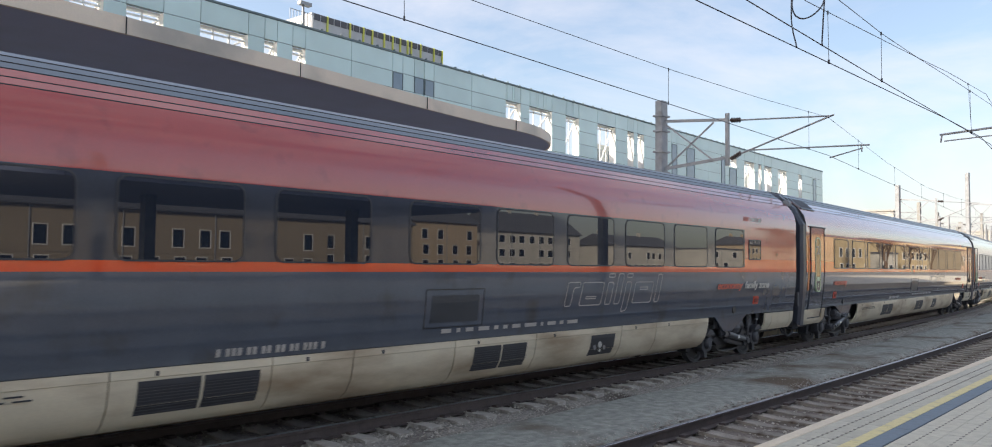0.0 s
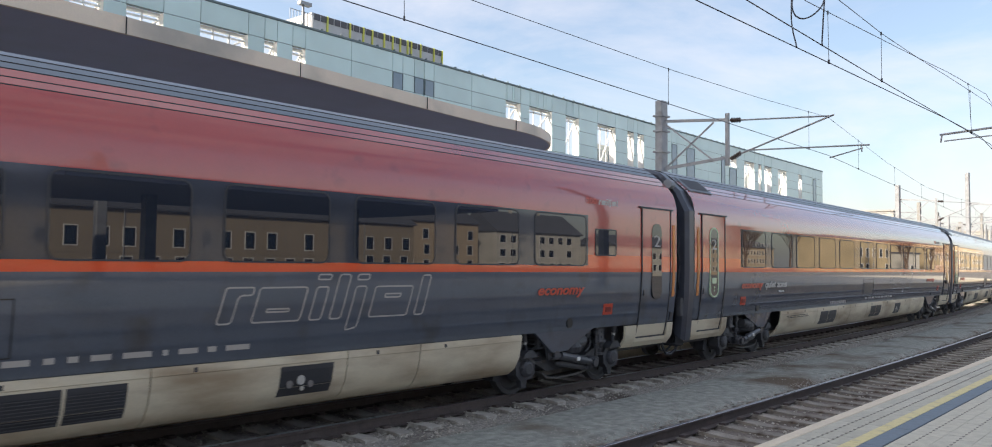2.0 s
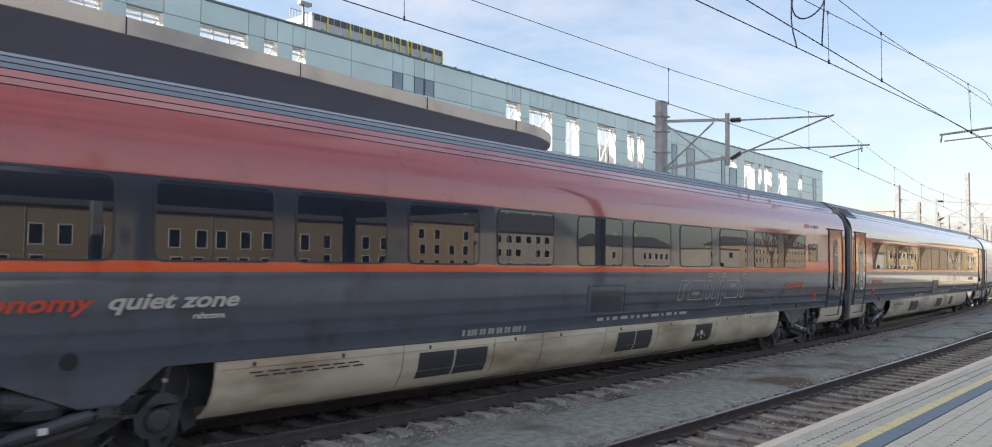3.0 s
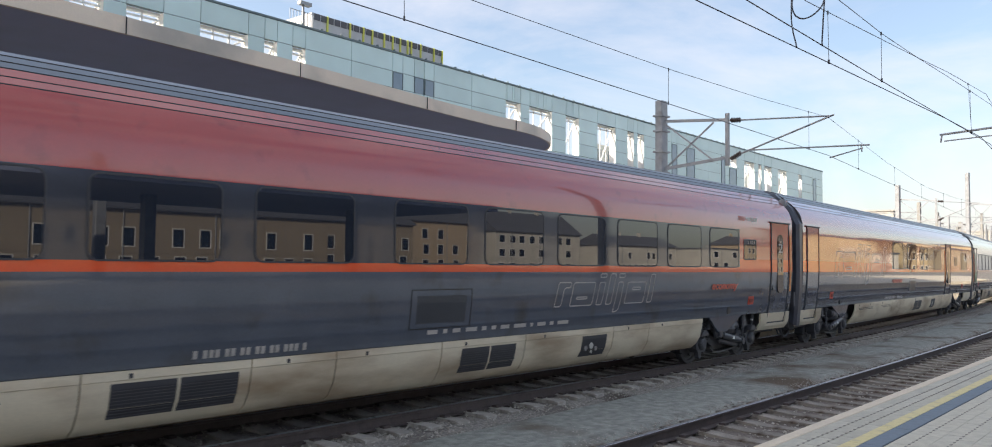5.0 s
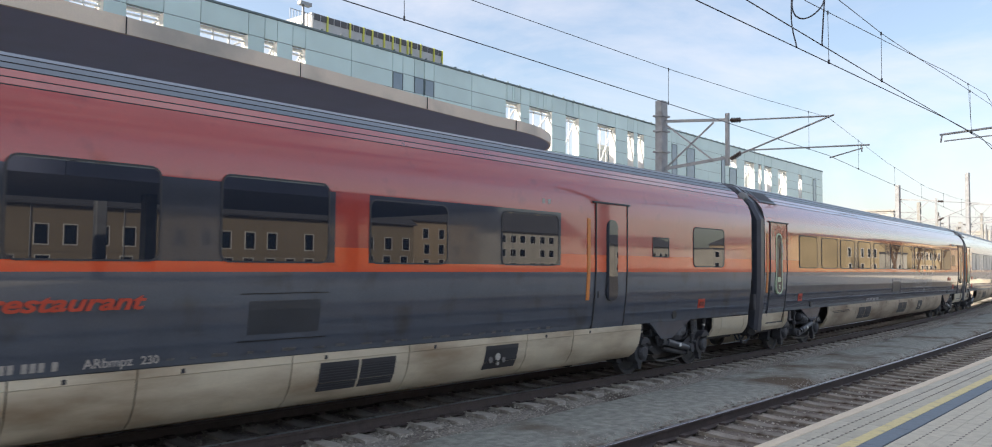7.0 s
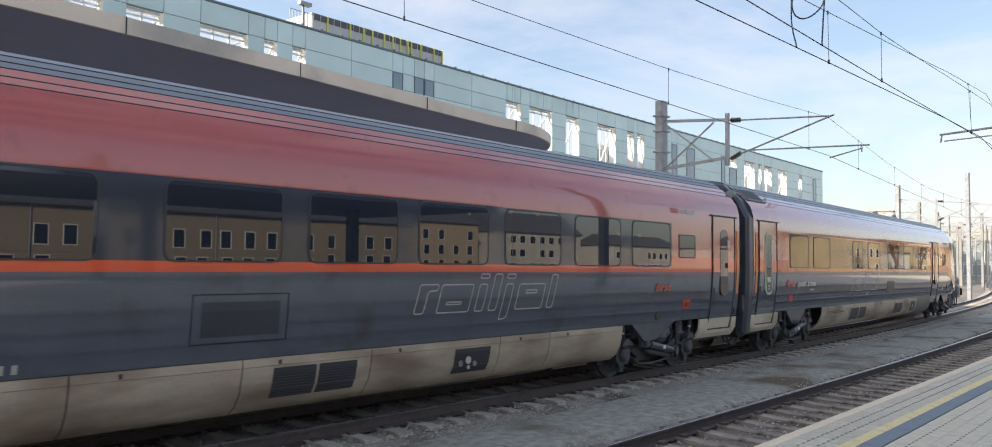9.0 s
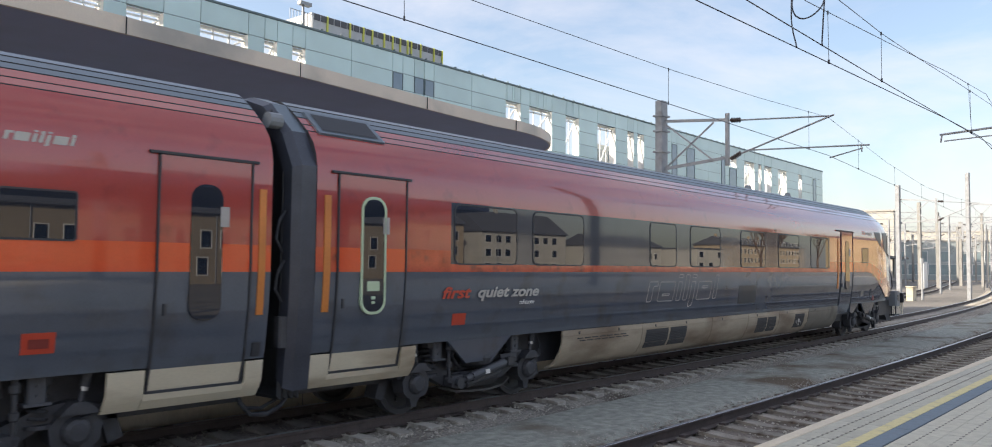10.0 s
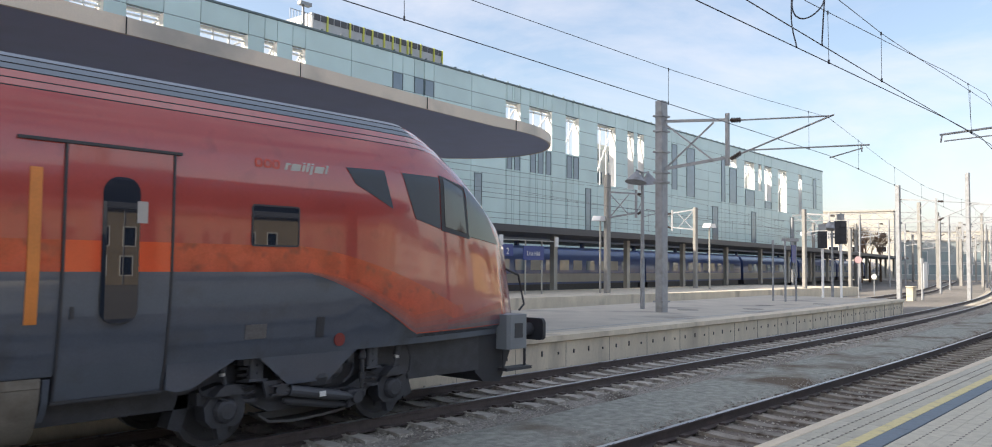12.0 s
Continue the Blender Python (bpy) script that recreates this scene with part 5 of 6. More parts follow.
part("roof_lift_arm", g, GALV, building)

# ---- canopy, trains and furniture of the platforms beyond ----
DARKFASCIA = mat("dark_grey_canopy_edge", (0.05, 0.05, 0.058), 0.5, var=0.1)
BLUE = mat("blue_coach_paint", (0.055, 0.09, 0.22), 0.3, var=0.12, coat=0.3)
PALE = mat("pale_grey_coach_paint", (0.34, 0.33, 0.30), 0.4, var=0.1)
SIGNBLUE = mat("blue_sign_enamel", (0.025, 0.05, 0.22), 0.35, var=0.05)


def far_y(x, y):
    return y + 0.7 * bend(x)


roof2 = thing("platform_canopy", "long dark-edged canopy over the further platforms", "canopy")
for i in range(-2, 18):
    x0, x1 = 10.0 * i, 10.0 * (i + 1)
    g = Geo()
    for y0, y1, z0, z1 in ((30.8, 36.5, 4.2, 4.62), (39.6, 46.0, 4.2, 4.6)):
        pts = [(x0, far_y(x0, y0)), (x1, far_y(x1, y0)), (x1, far_y(x1, y1)), (x0, far_y(x0, y1))]
        g.extrude(pts, z0, z1, "z")
    part("roof_segment", g, DARKFASCIA, roof2)
    g = Geo()
    g.box(x0 + 4.8, x0 + 5.2, far_y(x0, 33.4), far_y(x0, 33.75), 0.5, 4.25)
    part("column", g, PALE, roof2)
    g = Geo()
    g.box(x0 + 1.2, x0 + 1.5, far_y(x0, 41.6), far_y(x0, 41.9), 0.0, 4.25)
    part("column", g, BLUE, roof2)


def blue_coach(x):
    yaw = math.atan2(far_y(x + 22, 42) - far_y(x + 4, 42), 18.0)
    car = thing("blue_coach", "blue and pale grey passenger coach standing under the canopy", "train car", "standing coaches", at=Matrix.Translation((x, far_y(x, 38.2), 0.0)) @ Matrix.Rotation(yaw, 4, "Z"))
    g = Geo()
    prof = [(0.0, 0.75), (2.8, 0.75), (2.82, 2.9), (2.5, 3.5), (1.4, 3.75), (0.3, 3.5), (-0.02, 2.9), (-0.02, 1.62)]
    g.extrude(prof, 0.2, 26.0, "x")
    part("body", g, BLUE, car, smooth=True)
    g = Geo()
    g.box(0.25, 25.95, -0.035, 0.0, 0.9, 1.58)
    part("lower_panel", g, PALE, car)
    for i in range(11):
        g = Geo()
        u = 2.2 + 2.0 * i
        g.box(u, u + 1.3, -0.04, 0.0, 1.85, 2.65)
        part("window", g, WINGLASS if i % 3 else PALE, car)
    g = Geo()
    g.box(0.8, 25.4, 0.1, 2.6, 0.2, 0.75)
    part("underframe", g, UNDER, car)
    return car


for i in range(7):
    blue_coach(14.0 + 26.6 * i)


def lamp(x, y, h, base, twin=False):
    l = thing("platform_lamp", "pale grey lamp post with flat shade" if not twin else "grey lamp post with two cone shades", "lamp post", "platform lamps", at=Matrix.Translation((x, y, base)))
    g = Geo()
    g.rod((0, 0, 0), (0, 0, h), 0.075 if not twin else 0.09, 10, r2=0.055)
    part("pole", g, PALE if not twin else GALV, l, smooth=True)
    for s in ((-0.55, 0.55) if twin else (0,)):
        g = Geo()
        if twin:
            g.rod((s * 0.9, 0, h - 0.45), (s * 0.75, 0, h - 0.02), 0.42, 14, r2=0.05)
            g.rod((0, 0, h - 0.05), (s * 0.85, 0, h + 0.03), 0.035, 6)
        else:
            g.extrude([(-0.55, 0.0), (0.55, 0.0), (0.35, 0.3), (-0.35, 0.3)], -0.3, 0.3, "y")
            g.v = [(a, b, c + h - 0.1) for a, b, c in g.v]
        part("shade", g, GALV if twin else REVEAL, l)


lamp(27.5, 16.5, 5.3, 0.55, True)
lamp(41.9, 28.1, 4.5, 0.55)
lamp(56.6, 28.2, 4.7, 0.55)
lamp(74.0, 27.5, 4.7, 0.55)
lamp(50.0, 17.0, 5.2, -0.24, True)


def cantilever(parent, y_tip, z_top=6.9, z_low=5.75, y0=0.0, scale=1.0):
    """A swivelling bracket with insulators, from the mast towards -y."""
    g = Geo()
    post_y = y0 - 2.55 * scale
    g.beam((0, y0, z_top + 0.55), (0, post_y, z_top + 0.33), 0.07, 0.10)
    g.beam((0, y0, z_low - 0.05), (0, post_y, z_low + 0.18), 0.07, 0.10)
    g.beam((0, y0 - 0.2, z_low), (0, post_y + 0.5, z_top + 0.3), 0.05, 0.05)
    g.beam((0, y0 - 0.2, z_top + 0.4), (0, post_y + 0.5, z_low + 0.1), 0.05, 0.05)
    g.beam((0, y0 - 0.12, z_low - 0.1), (0, y0 - 0.12, z_top + 0.6), 0.06, 0.06)
    g.beam((0, post_y, z_low - 0.1), (0, post_y, z_top + 0.55), 0.10, 0.12)
    part("bracket_frame", g, GALV, parent)
    g = Geo()
    g.rod((0, post_y, z_top + 0.3), (0, y_tip + 0.7, z_top + 0.07), 0.028, 8)
    g.rod((0, post_y, z_low + 0.12), (0, y_tip + 0.6, z_top + 0.1), 0.03, 8)
    g.rod((0, post_y - 0.7, z_low + 0.37), (0, y_tip - 0.45, z_low + 0.2), 0.026, 8)
    g.rod((0, y_tip + 0.75, z_low - 0.1), (0, y_tip - 0.25, z_low + 0.12), 0.02, 6)
    g.rod((0, y_tip - 0.2, z_low + 0.24), (0, y_tip - 0.22, z_low), 0.02, 6)
    part("swing_arm", g, GALV, parent)
    for za, zb in ((z_top + 0.3, z_top + 0.27), (z_low + 0.12, z_low + 0.30)):
        g = Geo()
        g.rod((0, post_y - 0.12, za), (0, post_y - 0.48, zb), 0.055, 10)
        for j in range(4):
            f = 0.16 + 0.09 * j
            z = za + (zb - za) * (f - 0.12) / 0.36
            g.rod((0, post_y - f, z), (0, post_y - f - 0.03, z), 0.09, 10)
        part("insulator", g, INSUL, parent)


for z in (0.9, 5.2, 5.55, 6.3, 7.05, 7.6):
    g = Geo()
    g.box(-0.27, 0.27, -0.20, 0.20, z, z + 0.06)
    part("mast_clamp", g, GALV, m1)
cantilever(m1, -6.72)
cantilever(m2, -5.9, z_top=6.8, z_low=5.6)
cantilever(m3, -3.2, z_top=6.9, z_low=5.8, scale=0.8)
MASTS = [(42.2, 27.8, 7.8, 0.55, 0.40), (59.0, 30.6, 6.9, 0.55, 0.38), (68.1, 25.4, 7.1, 0.55, 0.40), (80.2, 25.6, 5.9, -0.24, 0.4), (100.3, 24.5, 9.7, -0.24, 0.5), (120.3, 27.2, 9.8, -0.24, 0.55), (138.5, 28.2, 9.4, -0.24, 0.6),
         (112.0, 20.5, 9.0, -0.24, 0.4), (150.0, 31.0, 9.2, -0.24, 0.5), (168.0, 30.0, 9.5, -0.24, 0.5), (128.0, 40.0, 9.0, -0.24, 0.5), (175.0, 44.0, 9.0, -0.24, 0.5), (105.0, 38.0, 8.0, -0.24, 0.4), (190.0, 36.0, 9.5, -0.24, 0.5)]
for i, (x, y, top, base, w) in enumerate(MASTS):
    m = mast(x, y, top, base, w, CONCMAST, "pale concrete mast carrying overhead line brackets")
    sgn = 1 if i % 2 else -1
    m.rotation_euler = (0, 0, 0 if sgn < 0 else math.pi)
    cantilever(m, -3.2, z_top=6.2 if top < 8 else 7.0, z_low=5.2 if top < 8 else 5.8, scale=0.8)
for x, y, top, w in ((92.0, 20.6, 7.6, 0.24), (98.0, 30.2, 8.4, 0.26), (109.0, 23.4, 8.6, 0.26), (118.0, 32.6, 8.8, 0.28), (126.0, 22.6, 8.2, 0.28), (133.0, 34.5, 9.2, 0.3), (144.0, 25.2, 9.0, 0.3), (156.0, 38.0, 9.4, 0.32), (160.0, 27.0, 9.2, 0.32), (178.0, 35.0, 9.8, 0.34), (182.0, 28.0, 9.6, 0.34), (205.0, 42.0, 10.0, 0.36), (212.0, 34.0, 10.0, 0.36)):
    m = mast(x, y, top, -0.24, w, GALV, "slim grey steel mast in the yard")
    cantilever(m, -3.6, z_top=min(7.0, top - 1.2), z_low=min(5.8, top - 2.3), scale=0.8)
# cross beams over the yard
for a, b in (((100.3, 24.5, 8.6), (98.0, 38.0, 8.6)), ((138.5, 28.2, 8.7), (133.0, 44.0, 8.7))):
    g = Geo()
    va, vb = Vector(a), Vector(b)
    for dz in (0.0, -0.7):
        g.beam(va + Vector((0, 0, dz)), vb + Vector((0, 0, dz)), 0.10, 0.10)
    for i in range(12):
        p, q = va.lerp(vb, i / 12), va.lerp(vb, (i + 1) / 12)
        g.beam(p + Vector((0, 0, -0.7 * (i % 2))), q + Vector((0, 0, -0.7 * ((i + 1) % 2))), 0.05, 0.05)
    g.rod(vb - Vector((0, 0, 0.3)), (vb.x, vb.y, -0.24), 0.16, 10)
    thing("line_portal", "light lattice beam over the yard tracks", "portal", geo=g, mats=GALV)

# station sign, gate sign, boards
s = thing("station_sign", "blue station name sign on two posts", "sign", at=Matrix.Translation((36.5, 29.0, 0.55)))
for dx in (-0.75, 0.75):
    g = Geo()
    g.rod((dx, 0, 0), (dx, 0, 3.1), 0.05, 8)
    part("post", g, PALE, s)
g = Geo()
g.box(-1.0, 0.85, -0.06, -0.02, 1.95, 2.75)
sb = part("sign_board", g, SIGNBLUE, s)
lettering("Linz Hbf", 0.36, -0.72, -0.07, 2.2, WHITE, sb)
g = Geo()
g.box(-3.6, -1.9, -0.06, -0.02, 2.15, 2.8)
sb = part("platform_number_board", g, SIGNBLUE, s)
lettering("2", 0.5, -2.5, -0.07, 2.25, WHITE, sb)
g = Geo()
g.beam((-2.9, -0.1, 3.05), (1.9, -0.1, 3.05), 0.06, 0.06)
part("cross_bar", g, PALE, s)
for x in (-3.0, 2.0):
    g = Geo()
    g.box(x - 0.16, x + 0.16, -0.14, -0.1, 2.75, 3.3)
    part("white_board", g, WHITE, s)
s = thing("platform_sign_gate", "grey steel frame with a hanging blue sign", "sign", at=Matrix.Translation((39.4, 15.9, 0.55)))
for dx, dy in ((-0.35, -0.4), (0.35, 0.5), (0.6, -0.55)):
    g = Geo()
    g.rod((dx, dy, 0), (dx, dy, 3.0), 0.055, 8)
    part("post", g, GALV, s)
g = Geo()
g.beam((-0.35, -0.4, 3.0), (0.7, -0.5, 3.0), 0.35, 0.14)
part("top_beam", g, GALV, s)
g = Geo()
g.box(0.0, 0.5, -0.6, -0.56, 1.9, 2.75)
part("sign_board", g, SIGNBLUE, s)


def signal(x, y, base, top, w, h):
    s = thing("railway_signal", "black signal head on a white post", "signal", "signals", at=Matrix.Translation((x, y, base)) @ Matrix.Rotation(radians(15), 4, "Z"))
    g = Geo()
    g.rod((0, 0, 0), (0, 0, top - h), 0.07, 8)
    part("post", g, REVEAL, s)
    g = Geo()
    g.box(-0.10, 0.10, -w / 2, w / 2, top - h, top, ch=0.03)
    head = part("head", g, BLACK, s)
    for i in range(3):
        for dy in (-w * 0.24, w * 0.24):
            g = Geo()
            z = top - h * (0.2 + 0.3 * i)
            g.rod((-0.10, dy, z), (-0.26, dy, z), w * 0.17, 10)
            part("lamp_hood", g, BLACK, head)
    g = Geo()
    g.box(-0.05, 0.05, -0.2, 0.2, top + 0.05, top + 0.4)
    part("number_plate", g, GALV, s)


signal(47.3, 15.6, 0.55, 4.3, 0.62, 1.3)
signal(46.4, 16.3, 0.55, 3.7, 0.5, 0.95)
for x, y, c in ((64.5, 20.0, 0), (70.0, 20.5, 1)):
    s = thing("round_track_sign", "round track sign on a thin post", "sign", at=Matrix.Translation((x, y, -0.24)))
    g = Geo()
    g.rod((0, 0, 0), (0, 0, 3.1 - c * 1.3), 0.04, 6)
    part("post", g, GALV, s)
    g = Geo()
    g.rod((-0.02, 0, 3.1 - c * 1.3), (-0.06, 0, 3.1 - c * 1.3), 0.27 - 0.07 * c, 18)
    part("disc", g, mat("faded_pink_disc", (0.34, 0.22, 0.23), 0.6) if not c else REVEAL, s)
g = Geo()
g.box(-0.45, 0.45, -0.25, 0.25, 0.0, 1.05, ch=0.04)
g.box(-0.5, 0.5, -0.3, 0.3, 1.05, 1.12, ch=0.05)
thing("trackside_cabinet", "beige trackside equipment cabinet", "cabinet", at=Matrix.Translation((68.6, 17.4, -0.24)), geo=g, mats=SKIRT)
g = Geo()
g.rod((0, 0, 0), (0, 0, 2.9), 0.09, 8)
g.rod((0, 0, 2.9), (0, 0, 3.3), 0.16, 8)
thing("short_signal_post", "slim blue-grey post beside the cabinet", "post", at=Matrix.Translation((71.0, 17.2, -0.24)), geo=g, mats=GALV)


# ---- far buildings ----
def block(name, label, x0, x1, y, h, wall, roof, floors, step, depth=12.0, face=1, pitched=2.5, win=(1.0, 1.5), base=-0.3, first=1.2, margin=1.2, turn=0.0, glass=None):
    """A plain building with rows of windows towards face (+1: +y, -1: -y)."""
    b = thing(name, label, "building", at=Matrix.Translation((x0, y, 0)) @ Matrix.Rotation(radians(turn), 4, "Z"))
    w = x1 - x0
    pick = random.Random(int(x0 * 7 + floors))
    g = Geo()
    for i in range(1, floors):
        g.box(0, w, min(0, face * 0.05), max(0, face * 0.05), first + i * 3.1 - 0.75, first + i * 3.1 - 0.6)
    part("string_course", g, wall, b) if floors > 1 else None
    for i in range(int(w / 11)):
        g = Geo()
        x = 5.0 + 11 * i + pick.uniform(-1.5, 1.5)
        g.rod((x, face * 0.1, base), (x, face * 0.1, h), 0.07, 6)
        part("downpipe", g, GALV, b)
    g = Geo()
    g.box(0, w, min(0, -face * depth), max(0, -face * depth), base, h)
    part("wall", g, wall, b)
    g = Geo()
    if pitched:
        y1, y2 = face * 0.5, -face * (depth + 0.5)
        g.extrude([(y1, h), (y2, h), (y2, h + 0.2), ((y1 + y2) / 2, h + pitched), (y1, h + 0.2)], -0.4, w + 0.4, "x")
    else:
        g.box(-0.2, w + 0.2, min(0.2 * face, -face * depth), max(0.2 * face, -face * depth), h, h + 0.35)
    part("roof", g, roof, b)
    if pitched:
        for i in range(max(1, int(w / 9))):
            x = min(w - 2.0, 3.0 + 9 * i + pick.uniform(-1.0, 1.0))
            g = Geo()
            g.box(x, x + 0.8, -face * depth / 2 - 0.4, -face * depth / 2 + 0.4, h + pitched * 0.5, h + pitched + 0.9)
            part("chimney", g, wall, b)
    n = int((w - 2 * margin) / step)
    for f in range(floors):
        z = first + f * 3.1
        for i in range(n + 1):
            x = margin + i * step
            if x + win[0] > w - 0.3 or pick.random() < 0.12:
                continue
            x += pick.uniform(-0.25, 0.25)
            g = Geo()
            g.box(x, x + win[0], min(0, face * 0.02), max(0, face * 0.02), z, z + win[1])
            pane = part("window", g, glass or DARKPANE, b)
            g = Geo()
            for a, c, d, e in ((x - 0.1, x, z - 0.1, z + win[1] + 0.1), (x + win[0], x + win[0] + 0.1, z - 0.1, z + win[1] + 0.1), (x, x + win[0], z - 0.1, z), (x, x + win[0], z + win[1], z + win[1] + 0.1)):
                g.box(a, c, min(0, face * 0.06), max(0, face * 0.06), d, e)
            part("window_frame", g, REVEAL, pane)
    return b


PALEGLASS = mat("pale_hall_glazing", (0.30, 0.37, 0.38), 0.08, var=0.25, scale=0.3)
DARKPANE = mat("dark_window_pane", (0.02, 0.023, 0.028), 0.08, var=0.1)
BEIGE = mat("beige_render", (0.31, 0.255, 0.18), 0.9, var=0.10, scale=0.4, fine=12)
BROWN = mat("ochre_render", (0.45, 0.355, 0.24), 0.9, var=0.10, scale=0.4, fine=12)
CREAM = mat("cream_render", (0.46, 0.36, 0.215), 0.9, var=0.25, scale=0.25, fine=12)
OFFWHITE = mat("off_white_render", (0.50, 0.475, 0.42), 0.9, var=0.16, scale=0.4, fine=12)
TILE = mat("dark_roof_tiles", (0.11, 0.112, 0.125), 0.8, var=0.2, scale=2)
PALEROOF = mat("pale_roofing", (0.45, 0.42, 0.38), 0.8, var=0.1)
block("warehouse_building", "pale sunlit industrial building with flat roof", 190.0, 204.5, 66.5, 15.0, OFFWHITE, PALEROOF, 2, 5.0, 30.0, -1, 0, (2.0, 1.2), first=6.0, turn=-77.0)
block("warehouse_building", "low sunlit cream building beyond the masts", 240.0, 266.0, 67.0, 12.2, OFFWHITE, PALEROOF, 2, 4.2, 24.0, -1, 0, (1.8, 1.3), first=4.0, turn=-77.0)
block("station_hall", "low glazed hall with pale frames at the line's end", 214.0, 262.0, 58.0, 9.0, mat("pale_hall_panels", (0.42, 0.46, 0.45), 0.5, var=0.15, scale=0.6), PALEROOF, 2, 2.4, 12.0, -1, 0, (2.0, 2.5), first=1.0, margin=0.6, turn=-62.0, glass=PALEGLASS)
block("goods_shed", "low pale shed beside distant tracks", 260.0, 290.0, 52.0, 6.0, OFFWHITE, PALEROOF, 1, 6.0, 12.0, -1, 0, (3.0, 2.0), first=2.0, turn=-70.0)
g = Geo()
g.box(-0.9, 0.9, -0.05, 0.05, 0.0, 3.4)
thing("white_notice_board", "large white board standing by the tracks", "board", at=Matrix.Translation((113.0, 27.0, -0.24)), geo=g, mats=REVEAL)


def bare_tree(x, y, h, seed):
    rnd = random.Random(seed)
    t = thing("bare_tree", "leafless winter tree with fine brown twigs", "tree", "bare trees", at=Matrix.Translation((x, y, -0.24)))
    g, tw = Geo(), Geo()
    g.rod((0, 0, 0), (0, 0, h * 0.35), 0.25, 8, r2=0.18)

    def grow(p, d, length, r, depth):
        e = p + d * length
        (g if depth < 2 else tw).rod(p, e, r, 5, r2=r * 0.6)
        if depth < 4:
            for _ in range(4 if depth < 3 else 3):
                nd = (d + Vector((rnd.uniform(-1, 1), rnd.uniform(-1, 1), rnd.uniform(-0.2, 0.7))) * 0.7).normalized()
                grow(p + d * length * rnd.uniform(0.6, 1.0), nd, length * rnd.uniform(0.55, 0.8), r * 0.55, depth + 1)

    for _ in range(4):
        grow(Vector((0, 0, h * 0.33)), Vector((rnd.uniform(-0.5, 0.5), rnd.uniform(-0.5, 0.5), 1)).normalized(), h * 0.28, 0.11, 0)
    bark = mat("bare_bark", (0.14, 0.09, 0.06), 0.9, var=0.2)
    part("trunk", g, bark, t)
    tagged(part("crown", tw, bark, t), kind="stuff")


bare_tree(150.0, 46.0, 10.5, 1)
bare_tree(158.0, 47.0, 10.0, 2)
bare_tree(168.0, 48.0, 10.0, 3)
for i, (x, y) in enumerate(((118.0, -30.0), (134.0, -38.0), (150.0, -34.0), (170.0, -50.0))):
    bare_tree(x, y, 12.0, 10 + i)

for i, (x, y) in enumerate(((136.0, -12.0), (152.0, -15.0), (166.0, -18.0), (184.0, -17.0), (204.0, -16.0), (232.0, -12.0), (262.0, -6.0))):
    bare_tree(x, y, 9.0 + i % 3, 30 + i)

# further tracks that swing in on the far side
for dy, skew in ((16.5, 0.0),):
    for half in (-0.7525, 0.7525):
        g = Geo()
        strip(g, [(dy + half - 0.035, -0.2), (dy + half + 0.035, -0.2), (dy + half + 0.035, 0.0), (dy + half - 0.035, 0.0)], [50 + 5 * i for i in range(30)], kinds=[0, 0, 1, 0])
        thing("rail", "rusty rail of a further track", "rail", "rails", geo=g, mats=[RAIL_SIDE, RAIL_TOP], kind="structure")

# ---- across the tracks: what the coach sides mirror ----
block("railway_office", "two-storey beige railway office with dark roof", -20.0, 66.0, -70.0, 7.8, BEIGE, TILE, 2, 2.9, 14.0, 1, 4.0, (1.25, 1.95), first=0.8)
block("ochre_house", "three-storey ochre apartment house", 104.0, 130.0, -102.0, 10.9, BROWN, TILE, 3, 4.3, 12.0, 1, 4.0, (1.5, 1.9), first=1.3)
block("ochre_house", "ochre house between office and flats", 70.0, 98.0, -88.0, 9.0, BEIGE, TILE, 2, 4.0, 12.0, 1, 3.5, (1.5, 2.0), first=1.6)
block("white_apartment_house", "off-white apartment house with rows of windows", 136.0, 168.0, -102.0, 9.8, OFFWHITE, TILE, 3, 3.6, 12.0, 1, 5.0, (1.9, 1.6), first=1.2)
block("white_apartment_house", "low off-white house with dark roof", 174.0, 206.0, -96.0, 7.6, OFFWHITE, TILE, 2, 3.0, 12.0, 1, 3.0, (1.5, 1.6), first=1.2)
block("cream_house", "sunlit cream house with few windows", 212.0, 232.0, -88.0, 7.4, OFFWHITE, TILE, 2, 6.0, 12.0, 1, 0, (2.6, 1.6), first=2.0)
block("cream_house", "long ochre house block", 262.0, 330.0, -100.0, 10.0, BROWN, TILE, 4, 3.0, 14.0, 1, 3.0, (1.4, 1.6), first=1.0)
block("cream_house", "tall sunlit yellow house block", 345.0, 470.0, -70.0, 17.0, CREAM, TILE, 5, 3.2, 16.0, 1, 3.0, (1.5, 1.6), first=1.0)
for x0, x1, y, h, wall, floors, step, win, pitch in (
        (168.0, 186.0, -27.0, 9.0, CREAM, 2, 3.4, (1.4, 1.7), 3.0), (192.0, 203.0, -24.0, 5.6, OFFWHITE, 1, 4.2, (2.4, 1.6), 0), (209.0, 232.0, -23.0, 11.5, CREAM, 3, 3.2, (1.5, 1.6), 2.5),
        (246.0, 262.0, -15.0, 8.2, BEIGE, 2, 3.6, (1.3, 1.7), 3.5), (268.0, 300.0, -13.0, 14.5, CREAM, 4, 3.2, (1.5, 1.6), 2.5), (311.0, 326.0, -8.0, 7.6, OFFWHITE, 2, 4.0, (2.2, 1.5), 0), (334.0, 392.0, -5.0, 15.5, CREAM, 4, 3.6, (1.6, 1.7), 2.5)):
    block("house_row", "sunlit rendered house row beside the tracks", x0, x1, y, h, wall, TILE, floors, step, 12.0, 1, pitch, win, first=1.5, turn=7.0)
g = Geo()
pts = []
